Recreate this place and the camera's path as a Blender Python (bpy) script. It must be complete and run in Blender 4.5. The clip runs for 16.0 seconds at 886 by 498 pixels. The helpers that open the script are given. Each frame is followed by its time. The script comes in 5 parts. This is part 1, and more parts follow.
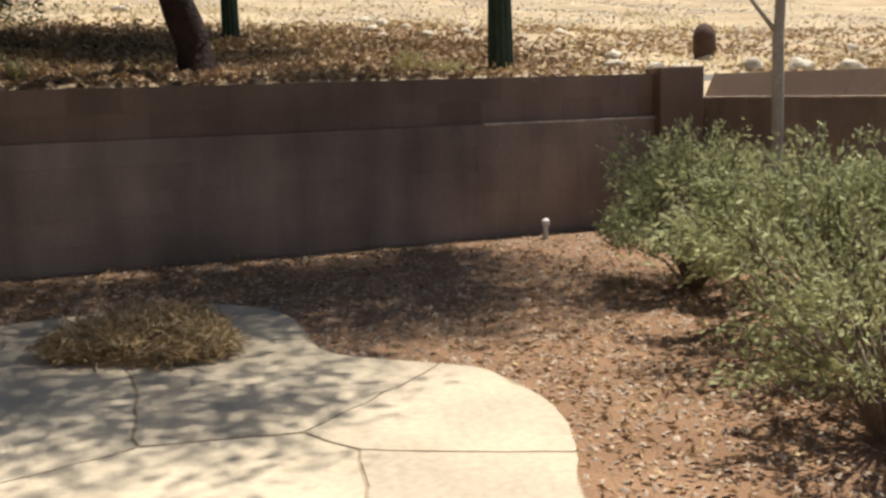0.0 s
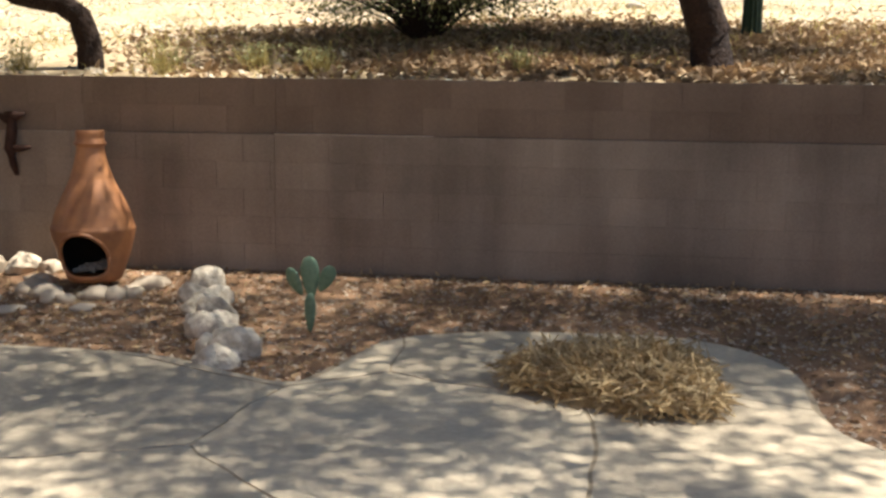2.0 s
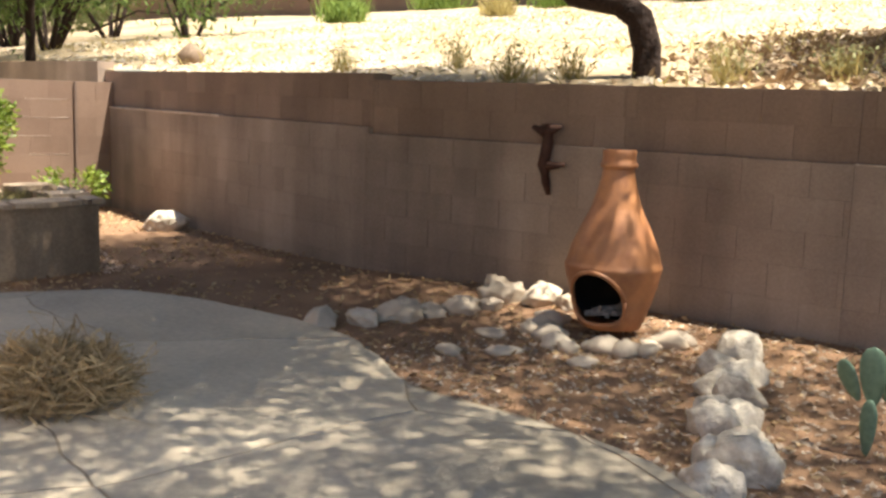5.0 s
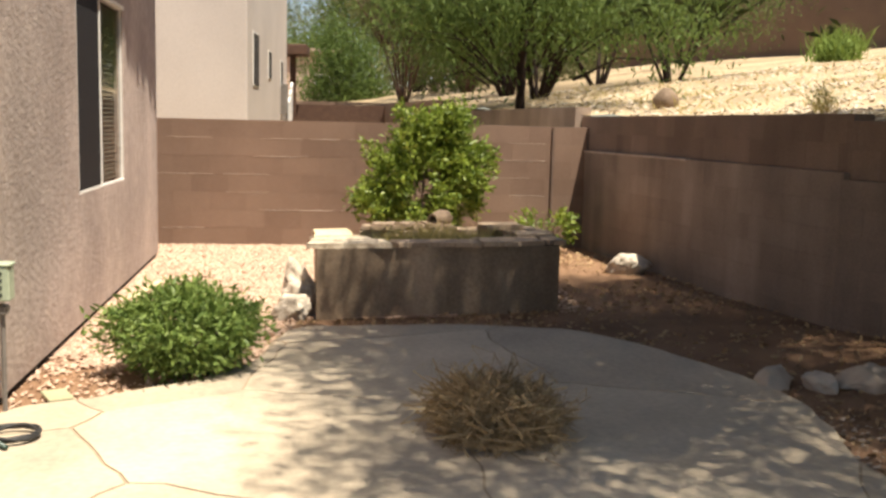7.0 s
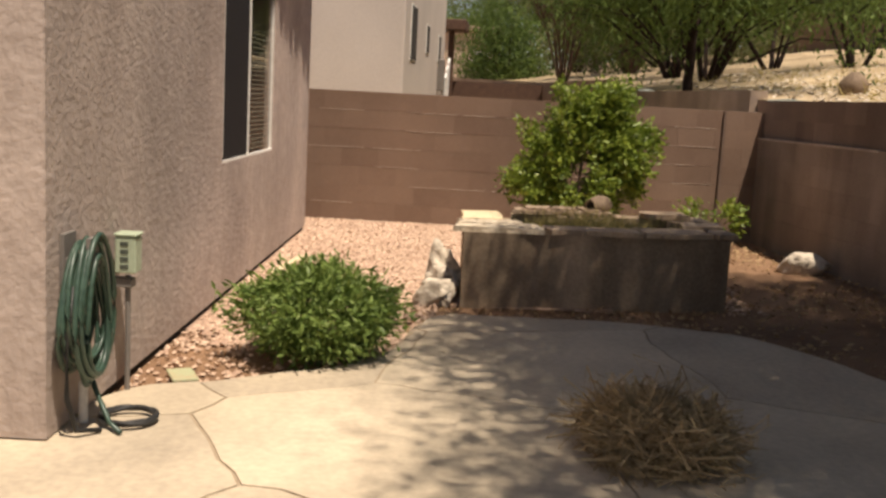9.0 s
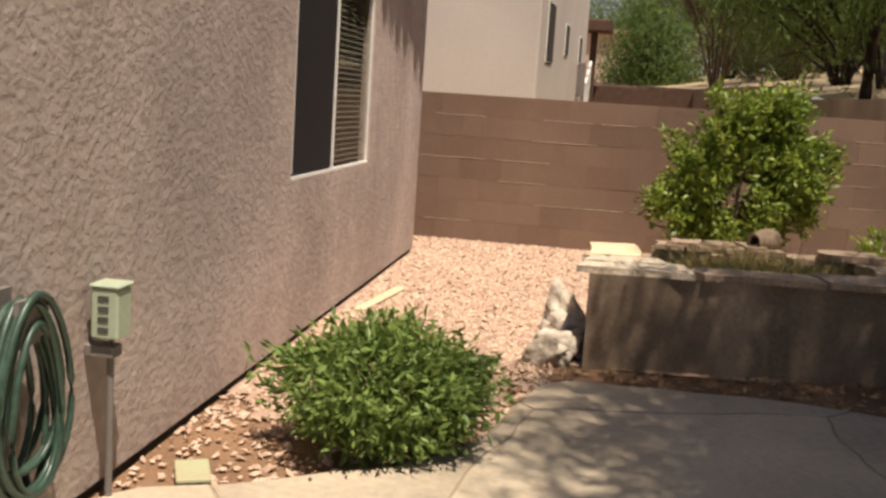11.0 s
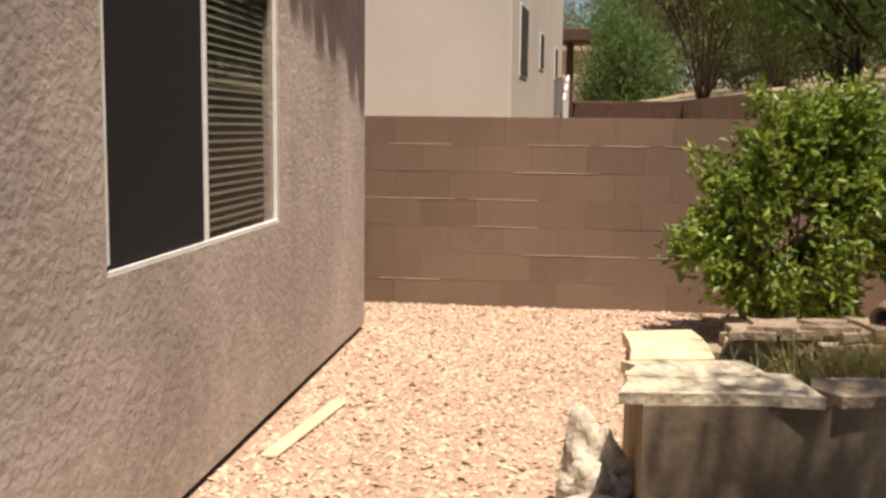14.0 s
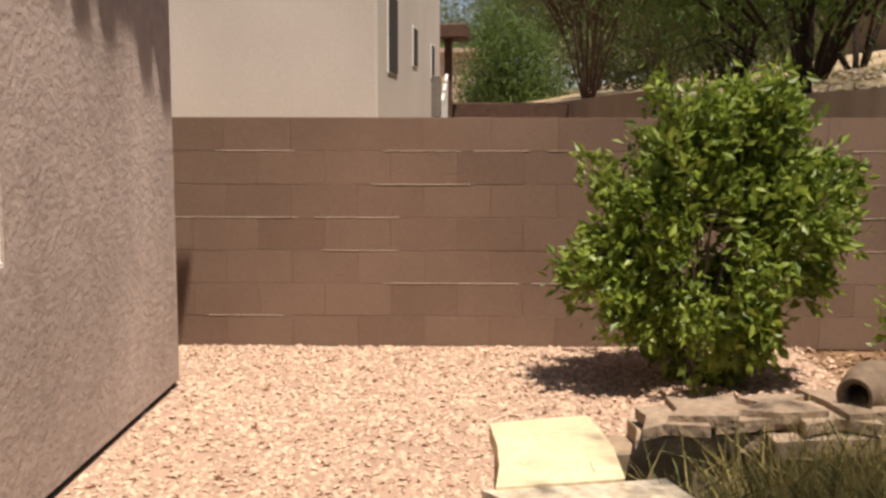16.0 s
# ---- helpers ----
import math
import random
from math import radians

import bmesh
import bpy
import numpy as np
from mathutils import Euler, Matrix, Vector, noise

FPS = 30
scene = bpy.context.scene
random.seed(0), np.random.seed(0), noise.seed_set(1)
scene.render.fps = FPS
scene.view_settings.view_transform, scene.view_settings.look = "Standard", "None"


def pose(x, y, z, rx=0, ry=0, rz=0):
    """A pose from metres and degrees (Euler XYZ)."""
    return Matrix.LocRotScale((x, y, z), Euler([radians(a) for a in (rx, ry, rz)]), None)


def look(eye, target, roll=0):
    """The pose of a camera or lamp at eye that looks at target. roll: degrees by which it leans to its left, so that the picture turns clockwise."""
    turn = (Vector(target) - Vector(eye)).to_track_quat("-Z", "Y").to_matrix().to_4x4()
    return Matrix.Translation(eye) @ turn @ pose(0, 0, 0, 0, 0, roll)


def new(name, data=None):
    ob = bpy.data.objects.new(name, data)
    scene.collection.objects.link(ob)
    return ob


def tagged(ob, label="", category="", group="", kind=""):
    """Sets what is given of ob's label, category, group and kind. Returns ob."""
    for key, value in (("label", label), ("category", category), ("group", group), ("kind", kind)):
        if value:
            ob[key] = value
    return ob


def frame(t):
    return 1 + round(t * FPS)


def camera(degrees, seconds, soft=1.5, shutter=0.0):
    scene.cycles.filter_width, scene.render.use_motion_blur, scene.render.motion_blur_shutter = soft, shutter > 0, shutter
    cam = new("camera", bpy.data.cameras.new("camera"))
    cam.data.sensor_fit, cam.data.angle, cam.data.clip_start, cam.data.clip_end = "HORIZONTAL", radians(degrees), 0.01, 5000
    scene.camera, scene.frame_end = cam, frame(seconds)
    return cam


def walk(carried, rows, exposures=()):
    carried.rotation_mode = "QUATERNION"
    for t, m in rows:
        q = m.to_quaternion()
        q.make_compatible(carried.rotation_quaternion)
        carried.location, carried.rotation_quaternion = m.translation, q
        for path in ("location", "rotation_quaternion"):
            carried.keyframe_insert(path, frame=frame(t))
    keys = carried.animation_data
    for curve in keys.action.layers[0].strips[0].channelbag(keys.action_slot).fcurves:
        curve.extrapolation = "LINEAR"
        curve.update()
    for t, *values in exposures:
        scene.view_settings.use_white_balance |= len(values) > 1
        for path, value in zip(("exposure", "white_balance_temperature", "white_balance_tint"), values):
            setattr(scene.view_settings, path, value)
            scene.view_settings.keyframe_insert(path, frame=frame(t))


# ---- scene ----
cam = camera(47.5, 16.0, soft=2.8)
EARLY = [
    (0.0, -0.595, -0.246, 1.438, -6.567, -9.186, 1.622),
    (0.5, -0.580, -0.011, 1.436, 0.491, -9.407, 2.287),
    (1.0, -0.658, 0.254, 1.438, 7.055, -8.667, 1.295),
    (1.5, -0.689, 0.529, 1.417, 14.628, -7.889, -0.001),
    (2.0, -0.763, 0.792, 1.390, 21.292, -8.667, -0.749),
    (2.5, -0.970, 0.978, 1.402, 24.567, -7.112, -1.120),
    (3.0, -1.091, 1.236, 1.395, 30.115, -7.929, -0.560),
]
LATER = [
    (5.5, (-1.393, 2.302, 1.402), (-3.16, 3.198, 1.133), 2.1),
    (6.0, (-1.394, 2.36, 1.430), (-3.285, 2.965, 1.192), 1.9),
    (6.5, (-1.400, 2.400, 1.425), (-3.334, 2.844, 1.172), 1.8),
    (7.0, (-1.47, 2.412, 1.403), (-3.434, 2.699, 1.16), 1.3),
    (7.5, (-1.552, 2.415, 1.377), (-3.531, 2.5, 1.104), 0.6),
    (8.0, (-1.576, 2.428, 1.367), (-3.556, 2.467, 1.091), 2.3),
    (10.5, (-3.069, 2.474, 1.369), (-5.031, 2.355, 1.004), 3.5),
    (11.0, (-3.369, 2.522, 1.371), (-5.327, 2.24, 1.074), 3.8),
    (11.5, (-3.705, 2.457, 1.375), (-5.654, 2.09, 1.116), 2.7),
    (12.0, (-4.069, 2.439, 1.361), (-5.988, 1.922, 1.138), 1.0),
    (12.5, (-4.42, 2.401, 1.366), (-6.346, 1.922, 1.122), 1.7),
    (13.0, (-4.855, 2.343, 1.364), (-6.792, 1.929, 1.086), 0.8),
    (13.5, (-5.204, 2.344, 1.368), (-7.155, 1.958, 1.151), 2.2),
    (14.0, (-5.605, 2.301, 1.344), (-7.576, 2.062, 1.103), 0.7),
    (14.5, (-5.966, 2.334, 1.348), (-7.94, 2.115, 1.111), 2.1),
    (15.0, (-6.278, 2.346, 1.352), (-8.261, 2.214, 1.133), 2.9),
    (15.5, (-6.592, 2.365, 1.344), (-8.576, 2.287, 1.104), 0.3),
    (16.0, (-6.91, 2.446, 1.333), (-8.896, 2.42, 1.102), 0.1),
]
EXPOSURES = [(0.0, 0.64, 6300, 9), (0.5, 0.80, 6200, 9), (1.0, 0.92, 6300, 9), (1.5, 1.2, 6300, 8), (2.0, 1.42, 6350, 8), (2.5, 1.60, 6350, 8), (3.0, 1.74, 6350, 8), (5.5, 1.82, 6600, 9), (6.5, 1.31, 6750, 10), (7.0, 1.04, 6800, 11), (7.5, 0.68, 7000, 12), (8.2, 0.40, 7100, 14),
             (10.5, 0.44, 7000, 16), (12.0, 0.66, 6750, 13), (14.0, 0.62, 6750, 12), (15.0, 0.50, 6800, 13), (16.0, 0.50, 6800, 15)]
walk(cam, [(t, pose(x, y, z, 90 + pitch, roll, yaw)) for t, x, y, z, yaw, pitch, roll in EARLY]
     + [(t, look(eye, aim, lean)) for t, eye, aim, lean in LATER], EXPOSURES)

# ---- light: high desert sun and clear sky ----
SUN_ELEV, SUN_AZ = 70.0, 36.0  # azimuth in degrees from +x towards +y
sun_dir = Vector((math.cos(radians(SUN_ELEV)) * math.cos(radians(SUN_AZ)),
                  math.cos(radians(SUN_ELEV)) * math.sin(radians(SUN_AZ)), math.sin(radians(SUN_ELEV))))
sun = new("sun", bpy.data.lights.new("sun", "SUN"))
sun.data.energy, sun.data.angle, sun.data.color = 5.0, radians(0.9), (1.0, 0.93, 0.82)
sun.matrix_world = look(sun_dir * 40, (0, 0, 0))
world = bpy.data.worlds.new("sky")
world.use_nodes = True
scene.world = world
wn = world.node_tree.nodes
sky = wn.new("ShaderNodeTexSky")
sky.sky_type, sky.sun_disc = "NISHITA", False
sky.sun_elevation, sky.sun_rotation = radians(SUN_ELEV), radians(90 - SUN_AZ)
world.node_tree.links.new(sky.outputs[0], wn["Background"].inputs[0])
wn["Background"].inputs[1].default_value = 0.065


# ---- materials ----
def mat(name, a, b=None, scale=3.0, rough=0.85, bump=0.3, bscale=60.0, rand=0.0, island=0.0, fine=40.0, spec=0.25, metal=0.0, thin=0.0, blotch=0.0, dist=0.01, warp=0.0, streak=0.0):
    """A surface whose colour wanders between a and b at two sizes, with fine relief; thin: share of light let through, as leaves do."""
    m = bpy.data.materials.new(name)
    m.use_nodes = True
    nt = m.node_tree
    N, L = nt.nodes, nt.links
    bsdf = N["Principled BSDF"]
    b = b or tuple(c * 0.75 for c in a)
    geo = N.new("ShaderNodeNewGeometry")
    n1, n2 = N.new("ShaderNodeTexNoise"), N.new("ShaderNodeTexNoise")
    n1.inputs["Scale"].default_value, n2.inputs["Scale"].default_value = scale, fine
    n1.inputs["Detail"].default_value, n2.inputs["Detail"].default_value = 5, 3
    for n in (n1, n2):
        L.new(geo.outputs["Position"], n.inputs["Vector"])
    add = N.new("ShaderNodeMath")
    add.operation = "ADD"
    L.new(n1.outputs[0], add.inputs[0])
    L.new(n2.outputs[0], add.inputs[1])
    fac = add.outputs[0]
    lo, hi = 0.72, 1.28
    for amount, src in ((rand, ("ShaderNodeObjectInfo", "Random")), (island, ("ShaderNodeNewGeometry", "Random Per Island"))):
        if amount:
            node = N.new(src[0])
            ma = N.new("ShaderNodeMath")
            ma.operation = "MULTIPLY_ADD"
            ma.inputs[1].default_value = amount
            L.new(node.outputs[src[1]], ma.inputs[0])
            L.new(fac, ma.inputs[2])
            fac = ma.outputs[0]
            lo, hi = lo + amount * 0.15, hi + amount * 0.85
    mr = N.new("ShaderNodeMapRange")
    mr.inputs[1].default_value, mr.inputs[2].default_value = lo, hi
    L.new(fac, mr.inputs[0])
    mix = N.new("ShaderNodeMix")
    mix.data_type = "RGBA"
    mix.inputs[6].default_value, mix.inputs[7].default_value = (*a, 1), (*b, 1)
    L.new(mr.outputs[0], mix.inputs[0])
    col = mix.outputs[2]
    if blotch:
        n3 = N.new("ShaderNodeTexNoise")
        n3.inputs["Scale"].default_value, n3.inputs["Detail"].default_value = 0.9, 4
        L.new(geo.outputs["Position"], n3.inputs["Vector"])
        r3 = N.new("ShaderNodeMapRange")
        r3.inputs[1].default_value, r3.inputs[2].default_value, r3.inputs[3].default_value, r3.inputs[4].default_value = 0.35, 0.65, 1 - blotch, 1 + blotch * 0.4
        L.new(n3.outputs[0], r3.inputs[0])
        mul = N.new("ShaderNodeVectorMath")
        mul.operation = "SCALE"
        L.new(col, mul.inputs[0])
        L.new(r3.outputs[0], mul.inputs["Scale"])
        col = mul.outputs[0]
    if streak:
        squash = N.new("ShaderNodeVectorMath")
        squash.operation = "MULTIPLY"
        squash.inputs[1].default_value = (3.2, 3.2, 0.4)
        L.new(geo.outputs["Position"], squash.inputs[0])
        n5 = N.new("ShaderNodeTexNoise")
        n5.inputs["Scale"].default_value, n5.inputs["Detail"].default_value = 1.0, 5
        L.new(squash.outputs[0], n5.inputs["Vector"])
        r5 = N.new("ShaderNodeMapRange")
        r5.inputs[1].default_value, r5.inputs[2].default_value, r5.inputs[3].default_value, r5.inputs[4].default_value = 0.38, 0.72, 1 - streak * 0.4, 1 + streak
        L.new(n5.outputs[0], r5.inputs[0])
        mu5 = N.new("ShaderNodeVectorMath")
        mu5.operation = "SCALE"
        L.new(col, mu5.inputs[0])
        L.new(r5.outputs[0], mu5.inputs["Scale"])
        col = mu5.outputs[0]
    L.new(col, bsdf.inputs["Base Color"])
    bsdf.inputs["Roughness"].default_value, bsdf.inputs["Metallic"].default_value = rough, metal
    bsdf.inputs["Specular IOR Level"].default_value = spec
    if bump:
        n4 = N.new("ShaderNodeTexNoise")
        n4.inputs["Scale"].default_value, n4.inputs["Detail"].default_value, n4.inputs["Distortion"].default_value = bscale, 5, warp
        L.new(geo.outputs["Position"], n4.inputs["Vector"])
        bp = N.new("ShaderNodeBump")
        bp.inputs["Strength"].default_value, bp.inputs["Distance"].default_value = bump, dist
        L.new(n4.outputs[0], bp.inputs["Height"])
        L.new(bp.outputs[0], bsdf.inputs["Normal"])
    if thin:
        tr = N.new("ShaderNodeBsdfTranslucent")
        L.new(col, tr.inputs[0])
        sh = N.new("ShaderNodeMixShader")
        sh.inputs[0].default_value = thin
        L.new(bsdf.outputs[0], sh.inputs[1])
        L.new(tr.outputs[0], sh.inputs[2])
        L.new(sh.outputs[0], N["Material Output"].inputs[0])
    return m


STUCCO = mat("stucco", (0.50, 0.41, 0.355), (0.355, 0.285, 0.242), 1.2, 0.92, 0.7, 30, dist=0.010, fine=11, warp=0.15, blotch=0.16, streak=0.06)
STUCCO_PALE = mat("pale_stucco", (0.57, 0.505, 0.445), (0.50, 0.435, 0.38), 0.7, 0.9, 0.12, 25, blotch=0.06)
STUCCO_PINK = mat("pink_stucco", (0.55, 0.40, 0.32), None, 0.7, 0.9, 0.2, 25)
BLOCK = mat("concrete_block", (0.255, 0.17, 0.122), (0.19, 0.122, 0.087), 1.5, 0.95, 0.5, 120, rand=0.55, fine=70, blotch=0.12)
BLOCK_GREY = mat("weathered_block", (0.345, 0.272, 0.212), (0.245, 0.187, 0.144), 1.1, 0.95, 0.5, 110, rand=0.3, fine=60, blotch=0.3, streak=0.26)
BLOCK_BAND = mat("brown_band_block", (0.285, 0.205, 0.15), (0.19, 0.131, 0.095), 1.3, 0.95, 0.5, 110, rand=0.55, fine=60, blotch=0.2, streak=0.15)
MORTAR = mat("mortar", (0.215, 0.15, 0.115), None, 3, 0.95, 0.4, 90)
# mortar made pale to carry the sun on ledges and joints
MORTAR_LIT = mat("lit_mortar", (0.66, 0.56, 0.45), (0.34, 0.26, 0.20), 9, 0.95, 0.4, 90)
CONCRETE = mat("stained_concrete", (0.60, 0.495, 0.35), (0.38, 0.315, 0.232), 1.6, 0.8, 0.35, 45, rand=0.5, fine=25, blotch=0.22)
DIRT = mat("dirt", (0.31, 0.185, 0.105), (0.19, 0.108, 0.062), 2.5, 1.0, 0.9, 55, fine=90, blotch=0.2, dist=0.02)
HILL = mat("dry_hillside", (0.50, 0.395, 0.25), (0.33, 0.235, 0.135), 0.8, 1.0, 0.9, 12, fine=9, blotch=0.2, dist=0.05)
GRAVEL = mat("pink_gravel", (0.68, 0.50, 0.365), (0.38, 0.25, 0.175), 3.0, 0.9, 0.3, 150, island=1.2, fine=60)
GRAVEL_BED = mat("gravel_bed", (0.44, 0.30, 0.22), (0.33, 0.22, 0.155), 4, 1.0, 1.0, 60, fine=80)
LITTER = mat("leaf_litter", (0.56, 0.40, 0.22), (0.22, 0.13, 0.07), 3, 0.9, 0, island=1.5, thin=0.15)
HILL_LITTER = mat("hill_leaf_litter", (0.40, 0.28, 0.165), (0.16, 0.10, 0.06), 1.2, 0.9, 0, island=1.5, blotch=0.2, thin=0.1)
STRAW = mat("dry_straw", (0.60, 0.46, 0.26), (0.26, 0.175, 0.085), 3, 0.85, 0, island=1.4, thin=0.2)
STRAW_OLD = mat("brown_straw", (0.50, 0.38, 0.21), (0.24, 0.17, 0.09), 3, 0.9, 0, island=1.4, thin=0.1)
ROCK = mat("pale_rock", (0.57, 0.48, 0.37), (0.41, 0.33, 0.245), 2.5, 0.9, 0.5, 22, rand=0.5, fine=18, blotch=0.08)
PEBBLE = mat("brown_pebble", (0.50, 0.40, 0.30), (0.27, 0.195, 0.135), 3, 0.9, 0, island=1.2)
HILL_STONE = mat("hill_stone", (0.62, 0.54, 0.42), (0.46, 0.38, 0.28), 3, 0.9, 0, island=1.2)
ROCK_WHITE = mat("white_rock", (0.68, 0.60, 0.48), (0.40, 0.335, 0.255), 6, 0.88, 0.9, 26, fine=22, blotch=0.1, dist=0.02)
FLAG = mat("flagstone", (0.47, 0.355, 0.245), (0.24, 0.172, 0.118), 7, 0.85, 0.8, 30, rand=0.7, blotch=0.2, dist=0.02)
# tan stone with the sun on the planter corner put into its colour
FLAG_TAN_LIT = mat("lit_tan_flagstone", (0.76, 0.66, 0.50), (0.40, 0.31, 0.21), 9, 0.85, 0.9, 24, blotch=0.25, dist=0.02)
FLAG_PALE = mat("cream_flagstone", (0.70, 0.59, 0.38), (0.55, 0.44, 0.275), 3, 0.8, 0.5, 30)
TERRACOTTA = mat("terracotta", (0.49, 0.215, 0.085), (0.31, 0.13, 0.06), 5, 0.5, 0.15, 30, spec=0.45, fine=14, blotch=0.3)
SOOT = mat("soot", (0.02, 0.018, 0.016), None, 8, 0.95, 0.3, 40)
ASH = mat("ash_wood", (0.32, 0.29, 0.26), (0.08, 0.07, 0.06), 12, 0.95, 0.5, 60)
IRON = mat("rusted_iron", (0.095, 0.046, 0.032), (0.045, 0.024, 0.018), 14, 0.85, 0.4, 80, metal=0.3)
BARK = mat("dark_bark", (0.045, 0.027, 0.02), (0.02, 0.013, 0.011), 7, 0.95, 1.0, 28, dist=0.03)
BARK_PALE = mat("pale_bark", (0.42, 0.36, 0.28), (0.3, 0.25, 0.19), 9, 0.8, 0.4, 50)
TWIG = mat("grey_twig", (0.22, 0.17, 0.13), (0.12, 0.09, 0.07), 9, 0.9, 0)
LEAF = mat("bright_leaf", (0.30, 0.37, 0.055), (0.085, 0.14, 0.02), 4, 0.45, 0, island=0.9, spec=0.4, thin=0.35)
LEAF_GREEN = mat("green_leaf", (0.24, 0.32, 0.08), (0.095, 0.16, 0.035), 5, 0.5, 0, island=0.9, spec=0.35, thin=0.3)
LEAF_FEATHER = mat("feathery_leaf", (0.16, 0.23, 0.055), (0.07, 0.11, 0.026), 1.5, 0.6, 0, island=0.8, thin=0.4)
LEAF_SAGE = mat("sage_leaf", (0.47, 0.475, 0.235), (0.19, 0.195, 0.095), 3, 0.7, 0, island=1.0, thin=0.3)
LEAF_OLIVE = mat("olive_leaf", (0.185, 0.19, 0.075), (0.095, 0.10, 0.04), 2, 0.7, 0, island=0.9, thin=0.3)
LEAF_MESQUITE = mat("mesquite_leaf", (0.105, 0.135, 0.04), (0.055, 0.08, 0.022), 1.5, 0.6, 0, island=0.8, thin=0.22)
GRASS_DRY = mat("dry_grass", (0.52, 0.42, 0.17), (0.30, 0.25, 0.09), 3, 0.8, 0, island=1.0, thin=0.35)
GRASS_GREEN = mat("tuft_grass", (0.22, 0.30, 0.06), (0.13, 0.19, 0.04), 3, 0.7, 0, island=1.0, thin=0.35)
CACTUS = mat("cactus_skin", (0.035, 0.058, 0.032), (0.018, 0.032, 0.018), 6, 0.6, 0.2, 40)
PAD = mat("blue_green_pad", (0.17, 0.25, 0.165), (0.11, 0.17, 0.11), 9, 0.6, 0.2, 60)
WHITE = mat("white_vinyl", (0.78, 0.76, 0.71), (0.66, 0.63, 0.57), 6, 0.45, 0.05, 60)
SCREEN = mat("insect_screen", (0.012, 0.011, 0.012), (0.016, 0.014, 0.015), 300, 0.8, 0.1, 900)
BLIND = mat("blind_slat", (0.18, 0.168, 0.132), (0.14, 0.13, 0.10), 5, 0.6, 0)
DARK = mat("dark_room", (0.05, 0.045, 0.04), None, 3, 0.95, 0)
FOUNDATION_SHADE = mat("foundation_shade", (0.05, 0.042, 0.036), None, 5, 0.95, 0.3, 60)
BOX_GREEN = mat("grey_green_paint", (0.40, 0.46, 0.33), (0.33, 0.38, 0.27), 7, 0.5, 0.1, 60)
LABEL_DARK = mat("dark_print", (0.08, 0.09, 0.07), None, 7, 0.6, 0)
CONDUIT = mat("grey_conduit", (0.20, 0.18, 0.16), None, 8, 0.6, 0.1, 50)
HOSE = mat("green_hose", (0.045, 0.085, 0.058), (0.024, 0.048, 0.033), 10, 0.4, 0.1, 80, spec=0.5)
HOSE_DARK = mat("dark_hose", (0.035, 0.034, 0.032), None, 10, 0.5, 0.1, 80)
LID_GREEN = mat("green_plastic_lid", (0.36, 0.40, 0.24), (0.40, 0.33, 0.20), 8, 0.6, 0.3, 50)
PLANTER = mat("planter_stucco", (0.33, 0.245, 0.165), (0.225, 0.163, 0.108), 2.2, 0.9, 0.25, 30, blotch=0.2, streak=0.55)
CLAY = mat("old_clay", (0.25, 0.18, 0.12), (0.15, 0.105, 0.07), 8, 0.8, 0.4, 40)
LINER = mat("pond_liner", (0.018, 0.017, 0.016), None, 9, 0.6, 0.2, 30)
TIMBER = mat("brown_timber", (0.11, 0.062, 0.042), (0.07, 0.04, 0.028), 8, 0.8, 0.4, 40)
PIPE = mat("white_pipe", (0.7, 0.68, 0.64), None, 8, 0.5, 0)


def glass_mat(name, tint, rough):
    m = bpy.data.materials.new(name)
    m.use_nodes = True
    N, L = m.node_tree.nodes, m.node_tree.links
    gl, tr, mx, fr = (N.new("ShaderNodeBsdfGlossy"), N.new("ShaderNodeBsdfTransparent"), N.new("ShaderNodeMixShader"), N.new("ShaderNodeFresnel"))
    gl.inputs["Roughness"].default_value = rough
    tr.inputs[0].default_value = (*tint, 1)
    fr.inputs[0].default_value = 1.5
    L.new(fr.outputs[0], mx.inputs[0])
    L.new(tr.outputs[0], mx.inputs[1])
    L.new(gl.outputs[0], mx.inputs[2])
    L.new(mx.outputs[0], N["Material Output"].inputs[0])
    return m


GLASS = glass_mat("window_glass", (0.75, 0.77, 0.74), 0.02)


# ---- building tools ----
def part(name, bm, material, parent=None, label="", smooth=False):
    me = bpy.data.meshes.new(name)
    if smooth:
        for f in bm.faces:
            f.smooth = True
    bm.to_mesh(me)
    bm.free()
    me.materials.append(material)
    ob = new(name, me)
    if parent:
        ob.parent = parent
    if label:
        ob["label"] = label
    return ob


def sheet(name, verts, faces, material, parent=None, label="", smooth=False):
    me = bpy.data.meshes.new(name)
    me.from_pydata([tuple(v) for v in verts], [], faces)
    if smooth:
        me.polygons.foreach_set("use_smooth", [True] * len(me.polygons))
    me.materials.append(material)
    ob = new(name, me)
    if parent:
        ob.parent = parent
    if label:
        ob["label"] = label
    return ob


def thing(name, place, label, category, group="", turn=0.0, kind=""):
    ob = new(name)
    ob.matrix_world = pose(*place, 0, 0, turn)
    return tagged(ob, label, category, group, kind)


def box(bm, x0, y0, z0, x1, y1, z1, m=None):
    r = bmesh.ops.create_cube(bm, size=1.0, matrix=Matrix.Translation(((x0 + x1) / 2, (y0 + y1) / 2, (z0 + z1) / 2)) @ Matrix.Diagonal((abs(x1 - x0), abs(y1 - y0), abs(z1 - z0), 1)))
    if m:
        bmesh.ops.transform(bm, matrix=m, verts=r["verts"])
    return r["verts"]


def block_bm(x0, y0, z0, x1, y1, z1, bevel=0.0, seg=1):
    bm = bmesh.new()
    box(bm, x0, y0, z0, x1, y1, z1)
    if bevel:
        bmesh.ops.bevel(bm, geom=bm.edges[:], offset=bevel, segments=seg, profile=0.6, affect="EDGES")
    return bm


